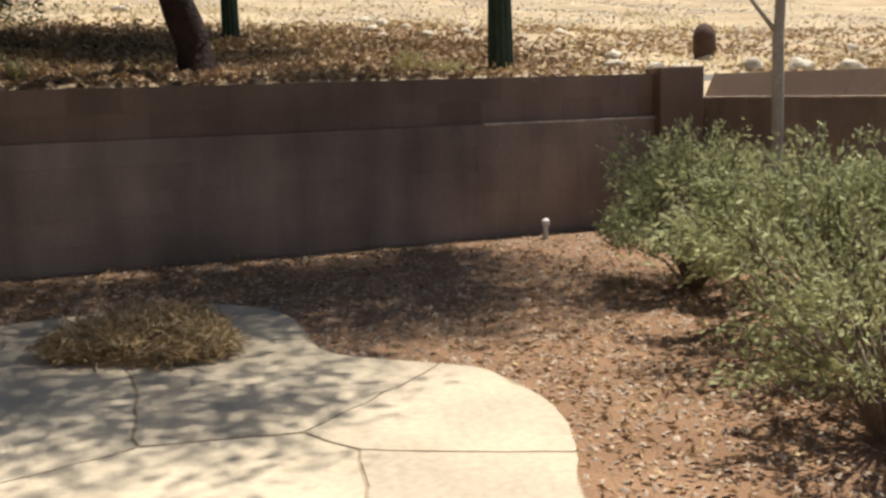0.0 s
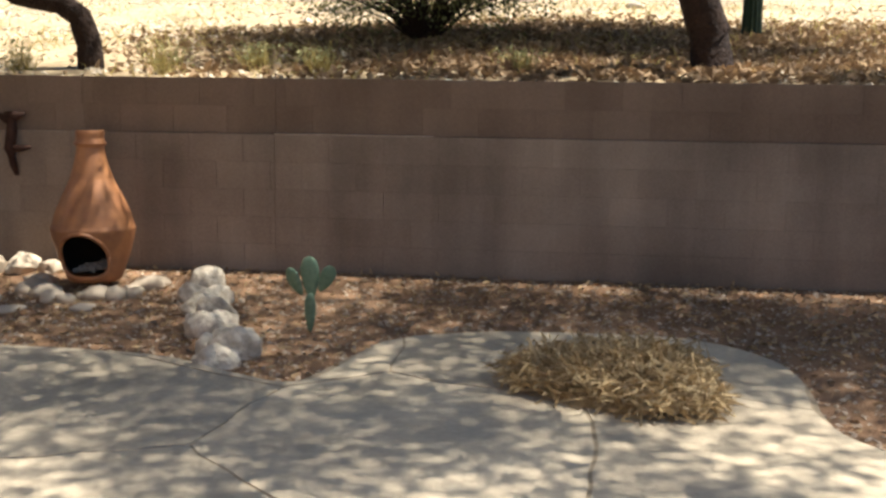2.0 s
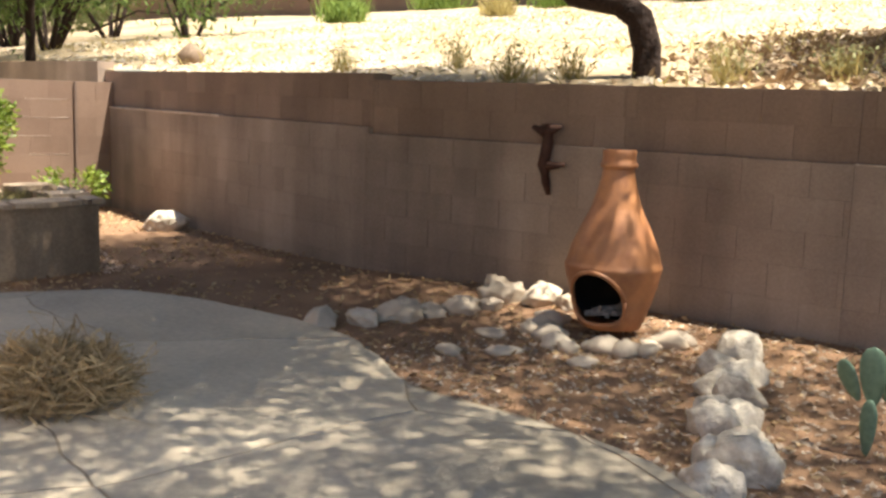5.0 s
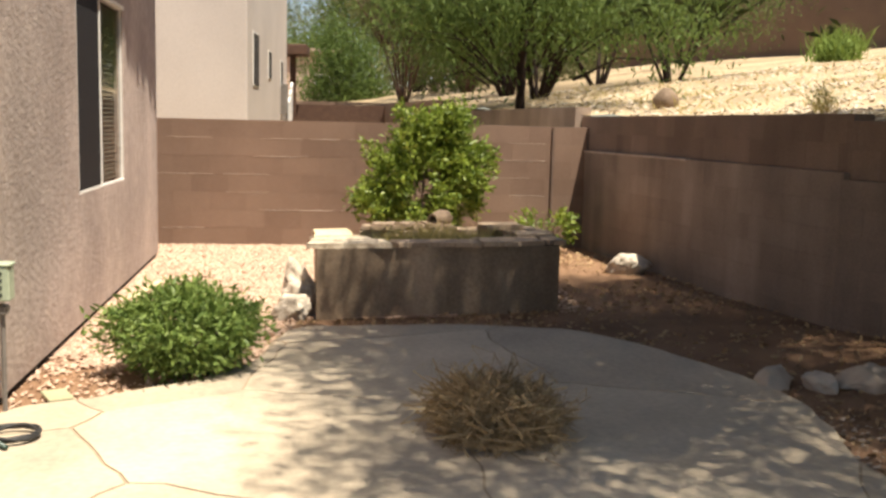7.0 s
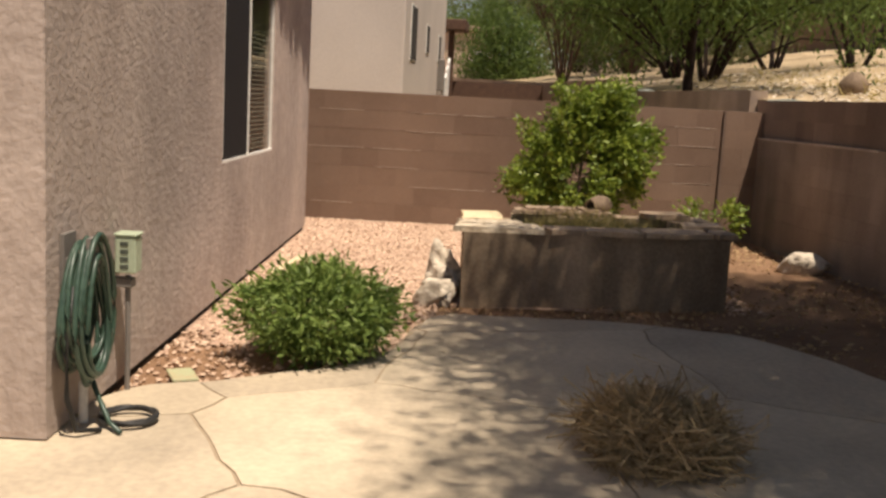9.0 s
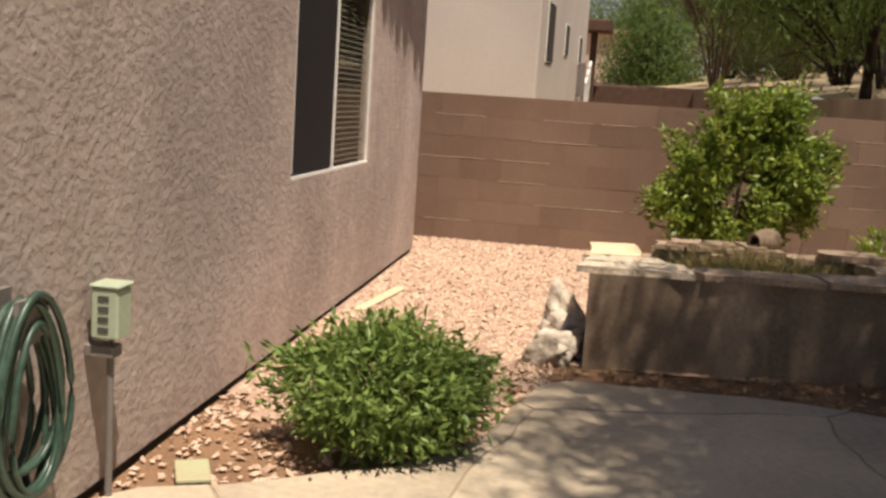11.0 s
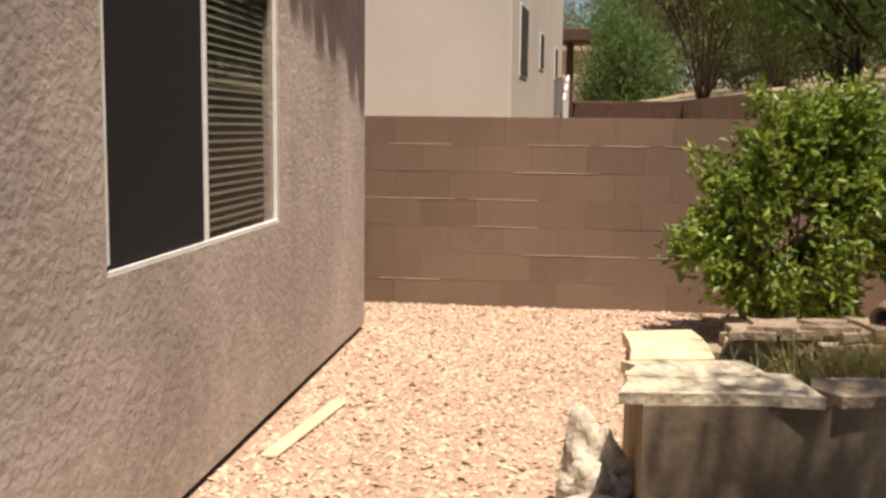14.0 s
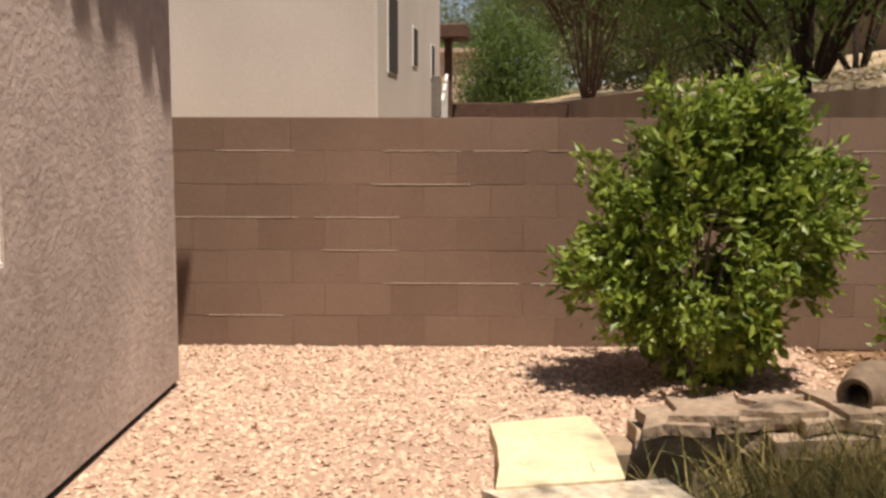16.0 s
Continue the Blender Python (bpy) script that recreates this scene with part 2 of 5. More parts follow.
def tube(bm, pts, radii, sides=8):
    """A tapered round tube along pts."""
    rings = []
    pts = [Vector(p) for p in pts]
    for i, p in enumerate(pts):
        d = (pts[min(i + 1, len(pts) - 1)] - pts[max(i - 1, 0)]).normalized()
        q = d.to_track_quat("Z", "Y")
        r = radii[i] if hasattr(radii, "__len__") else radii
        rings.append([bm.verts.new(p + q @ Vector((r * math.cos(a), r * math.sin(a), 0))) for a in [2 * math.pi * k / sides for k in range(sides)]])
    for a, b in zip(rings, rings[1:]):
        for k in range(sides):
            bm.faces.new((a[k], a[(k + 1) % sides], b[(k + 1) % sides], b[k]))
    bm.faces.new(rings[0][::-1])
    bm.faces.new(rings[-1])


def lathe(bm, profile, sides=32):
    rings = [[bm.verts.new((r * math.cos(2 * math.pi * k / sides), r * math.sin(2 * math.pi * k / sides), z)) for k in range(sides)] for r, z in profile]
    for a, b in zip(rings, rings[1:]):
        for k in range(sides):
            bm.faces.new((a[k], a[(k + 1) % sides], b[(k + 1) % sides], b[k]))
    return rings


def rock_bm(sx, sy, sz, seed, rough=0.34, sub=3, crag=0.0, worn=0.0):
    bm = bmesh.new()
    bmesh.ops.create_icosphere(bm, subdivisions=sub, radius=1.0)
    off = Vector((seed * 3.17, seed * 1.71, seed * 0.93))
    rr = random.Random(seed * 13 + 5)
    cuts = []
    for _ in range(9):
        q = Vector((rr.gauss(0, 1), rr.gauss(0, 1), rr.gauss(0.2, 0.8))).normalized()
        cuts.append((q, rr.uniform(0.62, 0.9) + 0.28 * worn))
    for v in bm.verts:
        n = v.co.normalized()
        k = 1 + rough * (1 - 0.6 * worn) * (noise.noise(n * 1.1 + off) * 1.3 + 0.5 * noise.noise(n * 2.7 + off) + 0.22 * noise.noise(n * 6 + off))
        c = n * k
        if crag:
            c *= 1 + crag * (abs(noise.noise(n * 2.3 - off)) * 1.6 - 0.4 + 0.5 * noise.noise(n * 9 + off))
        for q, d in cuts:
            e = c.dot(q) - d
            if e > 0:
                c -= q * (e * 0.9)
        c.z = max(c.z, -0.62)
        v.co = Vector((c.x * sx, c.y * sy, c.z * sz))
    return bm


def rock(name, x, y, z, sx, sy, sz, seed, label, material=None, turn=None, group="", sub=3, crag=0.0, worn=0.0):
    ob = part(name, rock_bm(sx, sy, sz, seed, sub=sub, crag=crag, worn=worn), material or ROCK, smooth=True)
    ob.matrix_world = pose(x, y, z + sz * 0.5, 0, 0, seed * 47 % 360 if turn is None else turn)
    return tagged(ob, label, "rock", group)


def leaf_quads(points, size, aspect=0.45, rng=None, droop=0.0, outward=None):
    """Folded leaf blades at points: vertices and faces."""
    rng = rng or np.random.default_rng(1)
    n = len(points)
    d = rng.normal(size=(n, 3))
    if outward is not None:
        d = d * 0.6 + outward
    d[:, 2] -= droop
    d /= np.linalg.norm(d, axis=1, keepdims=True)
    s = np.cross(d, rng.normal(size=(n, 3)))
    s /= np.linalg.norm(s, axis=1, keepdims=True) + 1e-9
    up = np.cross(d, s)
    L = size * rng.uniform(0.6, 1.3, (n, 1))
    W = L * aspect * 0.5
    p = np.asarray(points)
    v = np.stack([p, p + d * L * 0.5 + s * W + up * W * 0.35, p + d * L, p + d * L * 0.5 - s * W + up * W * 0.35], 1).reshape(-1, 3)
    i = np.arange(n) * 4
    f = np.stack([np.stack([i, i + 1, i + 2], 1), np.stack([i, i + 2, i + 3], 1)], 1).reshape(-1, 3)
    return v, f.tolist()


def blades(points, dirs, length, width, rng, bend=0.3):
    """Thin bent blades (straw, grass): vertices and faces."""
    n = len(points)
    d = dirs / (np.linalg.norm(dirs, axis=1, keepdims=True) + 1e-9)
    s = np.cross(d, rng.normal(size=(n, 3)))
    s /= np.linalg.norm(s, axis=1, keepdims=True) + 1e-9
    L = length * rng.uniform(0.5, 1.3, (n, 1))
    W = width * rng.uniform(0.6, 1.3, (n, 1)) * 0.5
    b = rng.normal(size=(n, 3)) * bend * L * 0.3
    p = np.asarray(points)
    mid, tip = p + d * L * 0.5 + b, p + d * L + b * 0.2
    v = np.stack([p - s * W, p + s * W, mid + s * W, mid - s * W, tip], 1).reshape(-1, 3)
    i = np.arange(n) * 5
    f = [q for k in i for q in ((k, k + 1, k + 2, k + 3), (k + 3, k + 2, k + 4))]
    return v, f


# ---- ground heights and the plan ----
def wall_line(x):
    """y of the yard side of the retaining wall at x: it bends twice."""
    pts = RETAIN
    for (xa, ya), (xb, yb) in zip(pts, pts[1:]):
        if x <= xb:
            return ya + (yb - ya) * (x - xa) / (xb - xa)
    return pts[-1][1]


RETAIN = [(-13.25, 5.74), (-8.0, 6.15), (-6.0, 6.85), (-4.6, 7.25), (2.5, 9.09)]
FAR_X = -13.05
HOUSE_Y = 1.0
HOUSE_X0, HOUSE_X1 = -12.05, -5.56
PATIO_Z = 0.04


def ground_z(x, y):
    near = max(0.0, min(1.0, (y - wall_line(x) + 1.5) / 1.3)) * max(0.0, min(1.0, (x + 9.5) / 2.5))
    mid = max(0.0, min(1.0, (y - 4.4) / 1.0)) * max(0.0, min(1.0, (x + 9.5) / 2.5))
    return 0.012 * mid + 0.06 * near + 0.008 * noise.noise(Vector((x * 1.3, y * 1.3, 0)))


def hill_z(x, y):
    n = (y - 0.26 * x - 8.44) / 1.033
    n = max(n, 0.0)
    return 1.46 + 0.14 * n + (0.10 * noise.noise(Vector((x * 0.35, y * 0.35, 3))) + 0.03 * noise.noise(Vector((x * 1.7, y * 1.7, 5)))) * min(1.0, n * 0.6)


# ---- ground ----
def grid_sheet(name, x0, x1, y0, y1, step, height, material, keep=None):
    nx, ny = int((x1 - x0) / step) + 1, int((y1 - y0) / step) + 1
    vs = [(x0 + i * step, y0 + j * step, height(x0 + i * step, y0 + j * step)) for j in range(ny) for i in range(nx)]
    fs = []
    for j in range(ny - 1):
        for i in range(nx - 1):
            a = j * nx + i
            if keep is None or keep(x0 + (i + 0.5) * step, y0 + (j + 0.5) * step):
                fs.append((a, a + 1, a + nx + 1, a + nx))
    return sheet(name, vs, fs, material, smooth=True)


far = [(x, y) for x in (-900, 900) for y in (-900, 900)]
ground = sheet("ground", [(x, y, -0.35) for x, y in far], [(0, 2, 3, 1)], HILL)
tagged(ground, "dry tan desert ground reaching to the horizon", "ground", kind="structure")
yard = grid_sheet("yard_ground", -13.0, 6.0, -4.0, 9.9, 0.1, ground_z, DIRT, lambda x, y: y < wall_line(x) + 0.12)
tagged(yard, "reddish brown dirt of the back yard with dry leaf litter", "ground", kind="structure")
gravel_bed = grid_sheet("gravel_bed", -13.04, -6.9, 0.2, 5.4, 0.1, lambda x, y: ground_z(x, y) + (0.012 if y < 4.6 - max(0, x + 9.4) * 1.5 else -0.05), GRAVEL_BED,
                        lambda x, y: not (x > -8.6 and y > 2.2) and x < -7.25 + 0.3 * math.sin(y * 5))
tagged(gravel_bed, "bed of fine pinkish gravel beside the house", "ground", kind="structure")
hill = grid_sheet("hillside", -62.0, 34.0, 1.0, 46.0, 0.3, hill_z, HILL, lambda x, y: y > wall_line(max(-13.25, min(x, 2.5))) + 0.2 + (0 if x > -13.2 else (x + 13.2) * 0.12) and (x < 3.5 or y > 9.4))
tagged(hill, "sunlit dry hillside of pale gravel and straw grass", "hillside", kind="structure")
neighbour_yard = sheet("neighbour_ground", [(-60, -20, -0.2), (-13.2, -20, -0.2), (-13.2, 6.2, -0.2), (-60, 6.2, -0.2)], [(0, 1, 2, 3)], HILL)
tagged(neighbour_yard, "tan gravel of the neighbouring yard", "ground", kind="structure")

# ---- patio: irregular slabs of stained concrete ----
PATIO = [(0.20, 2.95), (0.32, 3.45), (0.33, 3.95), (0.25, 4.35), (0.10, 4.60), (-0.20, 4.75), (-0.55, 4.92), (-0.72, 5.2), (-0.80, 5.75), (-0.95, 6.2), (-1.25, 6.45),
         (-1.8, 6.5), (-2.5, 6.3), (-2.9, 6.0), (-3.05, 5.7), (-3.06, 5.2), (-3.08, 4.78), (-3.42, 4.82), (-3.85, 4.97), (-4.4, 4.98), (-4.9, 4.85), (-5.2, 4.75), (-5.7, 4.85),
         (-6.3, 4.98), (-6.95, 4.83), (-7.7, 4.58), (-8.15, 4.2), (-8.27, 3.2), (-8.2, 2.45), (-7.9, 2.28), (-7.45, 2.22), (-6.92, 2.1), (-6.7, 1.72), (-6.48, 1.42), (-6.33, 1.02),
         (-5.54, 0.98), (-5.54, -3.4), (1.2, -3.4), (0.5, -1.5), (0.12, 0.6)]


def smooth_loop(pts, rounds=2):
    for _ in range(rounds):
        pts = [q for a, b in zip(pts, pts[1:] + pts[:1]) for q in ((a[0] * 0.75 + b[0] * 0.25, a[1] * 0.75 + b[1] * 0.25), (a[0] * 0.25 + b[0] * 0.75, a[1] * 0.25 + b[1] * 0.75))]
    return pts


def clip(poly, px, py, nx, ny):
    """Keeps the part of poly where (p - P).n <= 0."""
    out = []
    for a, b in zip(poly, poly[1:] + poly[:1]):
        da, db = (a[0] - px) * nx + (a[1] - py) * ny, (b[0] - px) * nx + (b[1] - py) * ny
        if da <= 0:
            out.append(a)
        if da * db < 0:
            s = da / (da - db)
            out.append((a[0] + s * (b[0] - a[0]), a[1] + s * (b[1] - a[1])))
    return out


def slab_bm(poly, z0, z1, wave=0.05, bevel=0.006):
    dense = []
    for a, b in zip(poly, poly[1:] + poly[:1]):
        n = max(1, int(math.hypot(b[0] - a[0], b[1] - a[1]) / 0.12))
        dense += [(a[0] + (b[0] - a[0]) * k / n, a[1] + (b[1] - a[1]) * k / n) for k in range(n)]
    if wave:
        dense = [(x + wave * noise.noise(Vector((x * 1.1, y * 1.1, 7))) + wave * 0.3 * noise.noise(Vector((x * 5, y * 5, 2))), y + wave * noise.noise(Vector((x * 1.1, y * 1.1, 19))) + wave * 0.3 * noise.noise(Vector((x * 5, y * 5, 9)))) for x, y in dense]
    bm = bmesh.new()
    top = [bm.verts.new((x, y, z1)) for x, y in dense]
    low = [bm.verts.new((x, y, z0)) for x, y in dense]
    n = len(top)
    bm.faces.new(top)
    for k in range(n):
        bm.faces.new((low[k], low[(k + 1) % n], top[(k + 1) % n], top[k]))
    bmesh.ops.recalc_face_normals(bm, faces=bm.faces[:])
    return bm


patio = part("patio", slab_bm(smooth_loop(PATIO), -0.1, PATIO_Z - 0.0055, 0.0), mat("joint_dirt", (0.36, 0.28, 0.19), None, 5, 1.0, 0.4, 60))
tagged(patio, "tan stained concrete patio in large irregular slabs with cracks", "patio", kind="structure")
rng = np.random.default_rng(11)
seeds = [(-4.47, 2.01), (-5.70, 2.46), (-5.03, 1.03), (0.19, 3.88), (-1.0, 2.88), (-0.06, 2.88), (-3.95, 4.15), (-2.25, 4.35)]  # joints seen between the sunlit slabs
for _ in range(4000):
    p = (rng.uniform(-8.6, 1.4), rng.uniform(-3.6, 6.8))
    if all(math.hypot(p[0] - q[0], p[1] - q[1]) > 1.25 for q in seeds):
        seeds.append(p)
outline = smooth_loop(PATIO)
for s in seeds:
    cell = outline
    for q in seeds:
        if q != s and math.hypot(q[0] - s[0], q[1] - s[1]) < 4.5:
            L = math.hypot(q[0] - s[0], q[1] - s[1])
            nx, ny = (q[0] - s[0]) / L, (q[1] - s[1]) / L
            cell = clip(cell, (s[0] + q[0]) / 2 - nx * 0.0065, (s[1] + q[1]) / 2 - ny * 0.0065, nx, ny)
            if len(cell) < 3:
                break
    if len(cell) >= 3:
        part("slab", slab_bm(cell, -0.05, PATIO_Z + 0.002 * rng.uniform(-1, 1), 0.10), CONCRETE, patio)

# ---- retaining wall along the hill ----
COURSE, BLOCK_L = 0.203, 0.406
BASE_R = 0.08


def wall_run(owner, x0, y0, x1, y1, z0, courses, thick, mortar, material, shift=0.0, proud=0.0012, meshes={}, most=10 ** 9):
    """Block courses along a line, on the right-hand side of its direction; each block is its own piece."""
    L = math.hypot(x1 - x0, y1 - y0)
    turn = math.degrees(math.atan2(y1 - y0, x1 - x0))
    m = pose(x0, y0, z0, 0, 0, turn)
    core = bmesh.new()
    box(core, -0.02, math.copysign(0.0025, thick), -0.3, L + 0.02, thick, courses * COURSE - 0.004)
    bmesh.ops.transform(core, matrix=m, verts=core.verts[:])
    core_ob = part("mortar_core", core, mortar, owner)
    for c in range(courses):
        x = -(BLOCK_L / 2 if c % 2 else 0.0) - shift
        while x < L:
            a, b = max(x, 0) + 0.001, min(x + BLOCK_L, L) - 0.0006
            x += BLOCK_L
            if b - a < 0.03:
                continue
            key = (round(b - a, 3), thick, material.name)
            if key not in meshes:
                bm = block_bm(0, -0.0, 0.0, b - a, thick, COURSE - 0.002, 0.001)
                me = bpy.data.meshes.new("block")
                bm.to_mesh(me)
                bm.free()
                me.materials.append(material)
                meshes[key] = me
            ob = new("block", meshes[key])
            ob.parent = owner
            ob.matrix_world = m @ pose(a, -math.copysign(proud, thick) + random.uniform(-0.0008, 0.0008), c * COURSE + 0.001)
    return core_ob


def wall_thing(name, label):
    ob = new(name)
    return tagged(ob, label, "wall", kind="structure")


retain = wall_thing("wall_north", "brown concrete block retaining wall in shade with a stepped upper band")
CAP_LINE = 5 * COURSE + BASE_R
for (xa, ya), (xb, yb) in zip(RETAIN, RETAIN[1:]):
    rise = 0.05 if xb < -7 else 0.0
    wall_run(retain, xa, ya, xb, yb, BASE_R + rise, 5, 0.22, BLOCK_GREY, BLOCK_GREY)
    L = math.hypot(xb - xa, yb - ya)
    ox, oy = -(yb - ya) / L * 0.045, (xb - xa) / L * 0.045
    wall_run(retain, xa + ox, ya + oy, xb + ox, yb + oy, CAP_LINE + rise, 2, 0.17, BLOCK_BAND, BLOCK_BAND, shift=0.13)
    x = 0.0
    while x < L - 0.05:
        w = min(random.uniform(0.5, 1.6), L - x)
        bare = xa + x * (xb - xa) / L
        # pale strips only on the stretches where the ledge is to look sunlit
        if bare < -10.6 or bare > 0.2 or -5.4 < bare < -3.9:
            faint = -5.4 < bare < -3.9
            ledge = block_bm(x, -0.004 if faint else -0.010, -0.002 if faint else -0.014, x + w, 0.05, 0.004, 0.001)
            bmesh.ops.transform(ledge, matrix=pose(xa, ya, CAP_LINE + rise, 0, 0, math.degrees(math.atan2(yb - ya, xb - xa))), verts=ledge.verts[:])
            part("ledge", ledge, MORTAR_LIT, retain, "thin mortar ledge, made pale for the sun it catches")
        x += w

# far wall, its pilaster, and the wall that closes the yard to the east
far_wall = wall_thing("wall_west", "sunlit tan concrete block garden wall with highlights painted along its joints")
wall_run(far_wall, FAR_X, -1.0, FAR_X, 5.36, 0.0, 7, 0.2, BLOCK, BLOCK, meshes={})
wall_run(far_wall, FAR_X + 0.03, 5.39, FAR_X + 0.03, 5.78, 0.0, 7, 0.25, MORTAR, BLOCK, shift=0.2, meshes={})
# broken pale beads stand for the sun caught along the joints
for c in range(1, 7):
    y = -0.6 + random.uniform(0, 0.5)
    while y < 5.2:
        w = random.uniform(0.25, 1.0) if c > 1 else random.uniform(0.3, 0.8)
        if random.random() < (0.85 if c == 6 else 0.5):
            part("lit_mortar_bead", block_bm(FAR_X + 0.001, y, c * COURSE - 0.002, FAR_X + 0.004, min(y + w, 5.3), c * COURSE + 0.002, 0.0008), MORTAR_LIT, far_wall)
        y += w + random.uniform(0.05, 0.7)
east = wall_thing("wall_east", "brown block wall closing the yard beside the bushes")
wall_run(east, 2.95, 9.1, 5.3, 3.2, 0.05, 6, 0.22, BLOCK_GREY, BLOCK_GREY, meshes={})
# upper band: the slope is added so that its face takes the sun
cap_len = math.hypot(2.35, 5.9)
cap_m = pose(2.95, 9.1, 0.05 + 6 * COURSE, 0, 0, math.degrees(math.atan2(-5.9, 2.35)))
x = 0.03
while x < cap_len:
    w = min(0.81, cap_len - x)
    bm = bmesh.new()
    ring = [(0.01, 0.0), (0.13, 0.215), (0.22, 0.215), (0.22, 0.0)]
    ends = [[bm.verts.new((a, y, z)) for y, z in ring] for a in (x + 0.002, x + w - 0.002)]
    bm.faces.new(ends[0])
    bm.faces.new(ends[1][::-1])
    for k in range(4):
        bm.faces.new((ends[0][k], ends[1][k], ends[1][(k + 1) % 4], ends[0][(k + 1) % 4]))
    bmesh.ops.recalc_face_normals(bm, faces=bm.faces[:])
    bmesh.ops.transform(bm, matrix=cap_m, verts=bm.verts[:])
    part("cap_stone", bm, BLOCK, east, "tan upper band, tilted back to catch the sun")
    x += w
# pale strip painted for the sunlit ledge below the band
bm = block_bm(0.03, -0.012, -0.012, cap_len, 0.03, 0.004, 0.003)
bmesh.ops.transform(bm, matrix=cap_m, verts=bm.verts[:])
part("ledge", bm, MORTAR_LIT, east, "thin mortar ledge, made pale for the sun it catches")
pilaster = part("pilaster", block_bm(2.50, 8.95, -0.1, 2.92, 9.40, 1.56, 0.01), BLOCK_BAND, east)
south = wall_thing("wall_south", "plain stucco house wall behind the patio")
part("wall_panel", block_bm(-5.55, -4.2, -0.2, 6.4, -3.5, 3.4), STUCCO, south)
part("wall_panel", block_bm(5.3, -3.5, -0.2, 5.5, 3.2, 1.5), BLOCK_GREY, south)
beyond = wall_thing("wall_neighbour", "dark block wall continuing behind the neighbouring yard")
bm = bmesh.new()
box(bm, 0, 0, -0.4, 30, 0.2, 1.66)
bmesh.ops.transform(bm, matrix=pose(-13.3, 5.9, 0, 0, 0, 187.2), verts=bm.verts[:])
part("wall_panel", bm, BLOCK_GREY, beyond)
bm = bmesh.new()
box(bm, 6.0, -0.02, 1.3, 30, 0.22, 1.86)
bmesh.ops.transform(bm, matrix=pose(-13.3, 5.9, 0, 0, 0, 187.2), verts=bm.verts[:])
part("wall_panel", bm, BLOCK_BAND, beyond)
part("wall_panel", block_bm(-30.2, -9.0, -0.4, -30.0, 5.0, 2.0), BLOCK_BAND, beyond)
# low wall, given the timber colour only to make it darker
part("wall_panel", block_bm(-24.2, 2.0, -0.4, -24.0, 6.6, 1.80), TIMBER, beyond, "low dark brown wall")
upper = wall_thing("wall_upper", "tall brown block wall along the top of the hill")
bm = bmesh.new()
box(bm, 0, 0, -1.5, 62, 0.25, 2.3)
bmesh.ops.transform(bm, matrix=pose(-46.0, 8.44 + 18.1 - 0.26 * 46.0, 3.95, 0, 0, 14.6), verts=bm.verts[:])
part("wall_panel", bm, BLOCK, upper)

# ---- house with its window ----
house = wall_thing("wall_house", "tan textured stucco wall of the house")
WX0, WX1, WZ0, WZ1 = -10.09, -8.33, 0.90, 2.30
TH = 0.22
RAKE, EAVE_Z, RIDGE_X = 0.24, 3.44, -8.4  # the gable rises from the west corner


def rake_z(x):
    return EAVE_Z + RAKE * (min(x, RIDGE_X) - HOUSE_X0)


for x0, x1, z0 in ((HOUSE_X0, WX0, 0.05), (WX0, WX1, WZ1), (WX1, HOUSE_X1, 0.05)):
    bm = bmesh.new()
    cols = [x0] + [x for x in (RIDGE_X,) if x0 < x < x1] + [x1]
    loop = [(x0, z0), (x1, z0)] + [(x, rake_z(x)) for x in reversed(cols)]
    front = [bm.verts.new((x, HOUSE_Y, z)) for x, z in loop]
    back = [bm.verts.new((x, HOUSE_Y - TH, z)) for x, z in loop]
    bm.faces.new(front[::-1])
    bm.faces.new(back)
    for k in range(len(loop)):
        bm.faces.new((front[k], front[(k + 1) % len(loop)], back[(k + 1) % len(loop)], back[k]))
    bmesh.ops.recalc_face_normals(bm, faces=bm.faces[:])
    part("wall_panel", bm, STUCCO, house)
part("wall_panel", block_bm(WX0, HOUSE_Y - TH, 0.05, WX1, HOUSE_Y, WZ0), STUCCO, house)
part("wall_panel", block_bm(HOUSE_X0, -6.0, 0.05, HOUSE_X0 + TH, HOUSE_Y - TH, EAVE_Z), STUCCO, house)
part("wall_panel", block_bm(HOUSE_X1 - TH, -3.5, 0.05, HOUSE_X1, HOUSE_Y - TH, rake_z(RIDGE_X)), STUCCO, house)
roof_len = (RIDGE_X - HOUSE_X0 + 0.05) / math.cos(math.atan(RAKE))
bm = bmesh.new()
box(bm, 0, -7.2, 0, roof_len, 0.42, 0.1)
roof_m = pose(HOUSE_X0 - 0.05, HOUSE_Y, EAVE_Z - 0.05 * RAKE, 0, -math.degrees(math.atan(RAKE)), 0)
bmesh.ops.transform(bm, matrix=roof_m, verts=bm.verts[:])
part("roof", bm, CLAY, house, "clay tile roof slope")
tile_bm = bmesh.new()
tube(tile_bm, [(0, -0.38, 0), (0, 0.0, 0.0)], [0.075, 0.10], 12)
first_tile = part("roof_tile", tile_bm, CLAY, house)
first_tile.matrix_world = roof_m @ pose(0.05, 0.45, 0.1)
for k in range(1, int(roof_len / 0.27)):
    ob = new("roof_tile", first_tile.data)
    ob.parent = house
    ob.matrix_world = roof_m @ pose(0.05 + 0.27 * k + random.uniform(-0.03, 0.03), 0.455 + random.uniform(-0.03, 0.025), 0.1)
# recessed strip painted near black as the shadow gap below the stucco
part("foundation_shade", block_bm(HOUSE_X0 + 0.03, -6.0, -0.3, HOUSE_X1 - 0.03, HOUSE_Y - 0.02, 0.07), FOUNDATION_SHADE, house, "recessed base strip coloured dark for the shadow gap under the stucco")
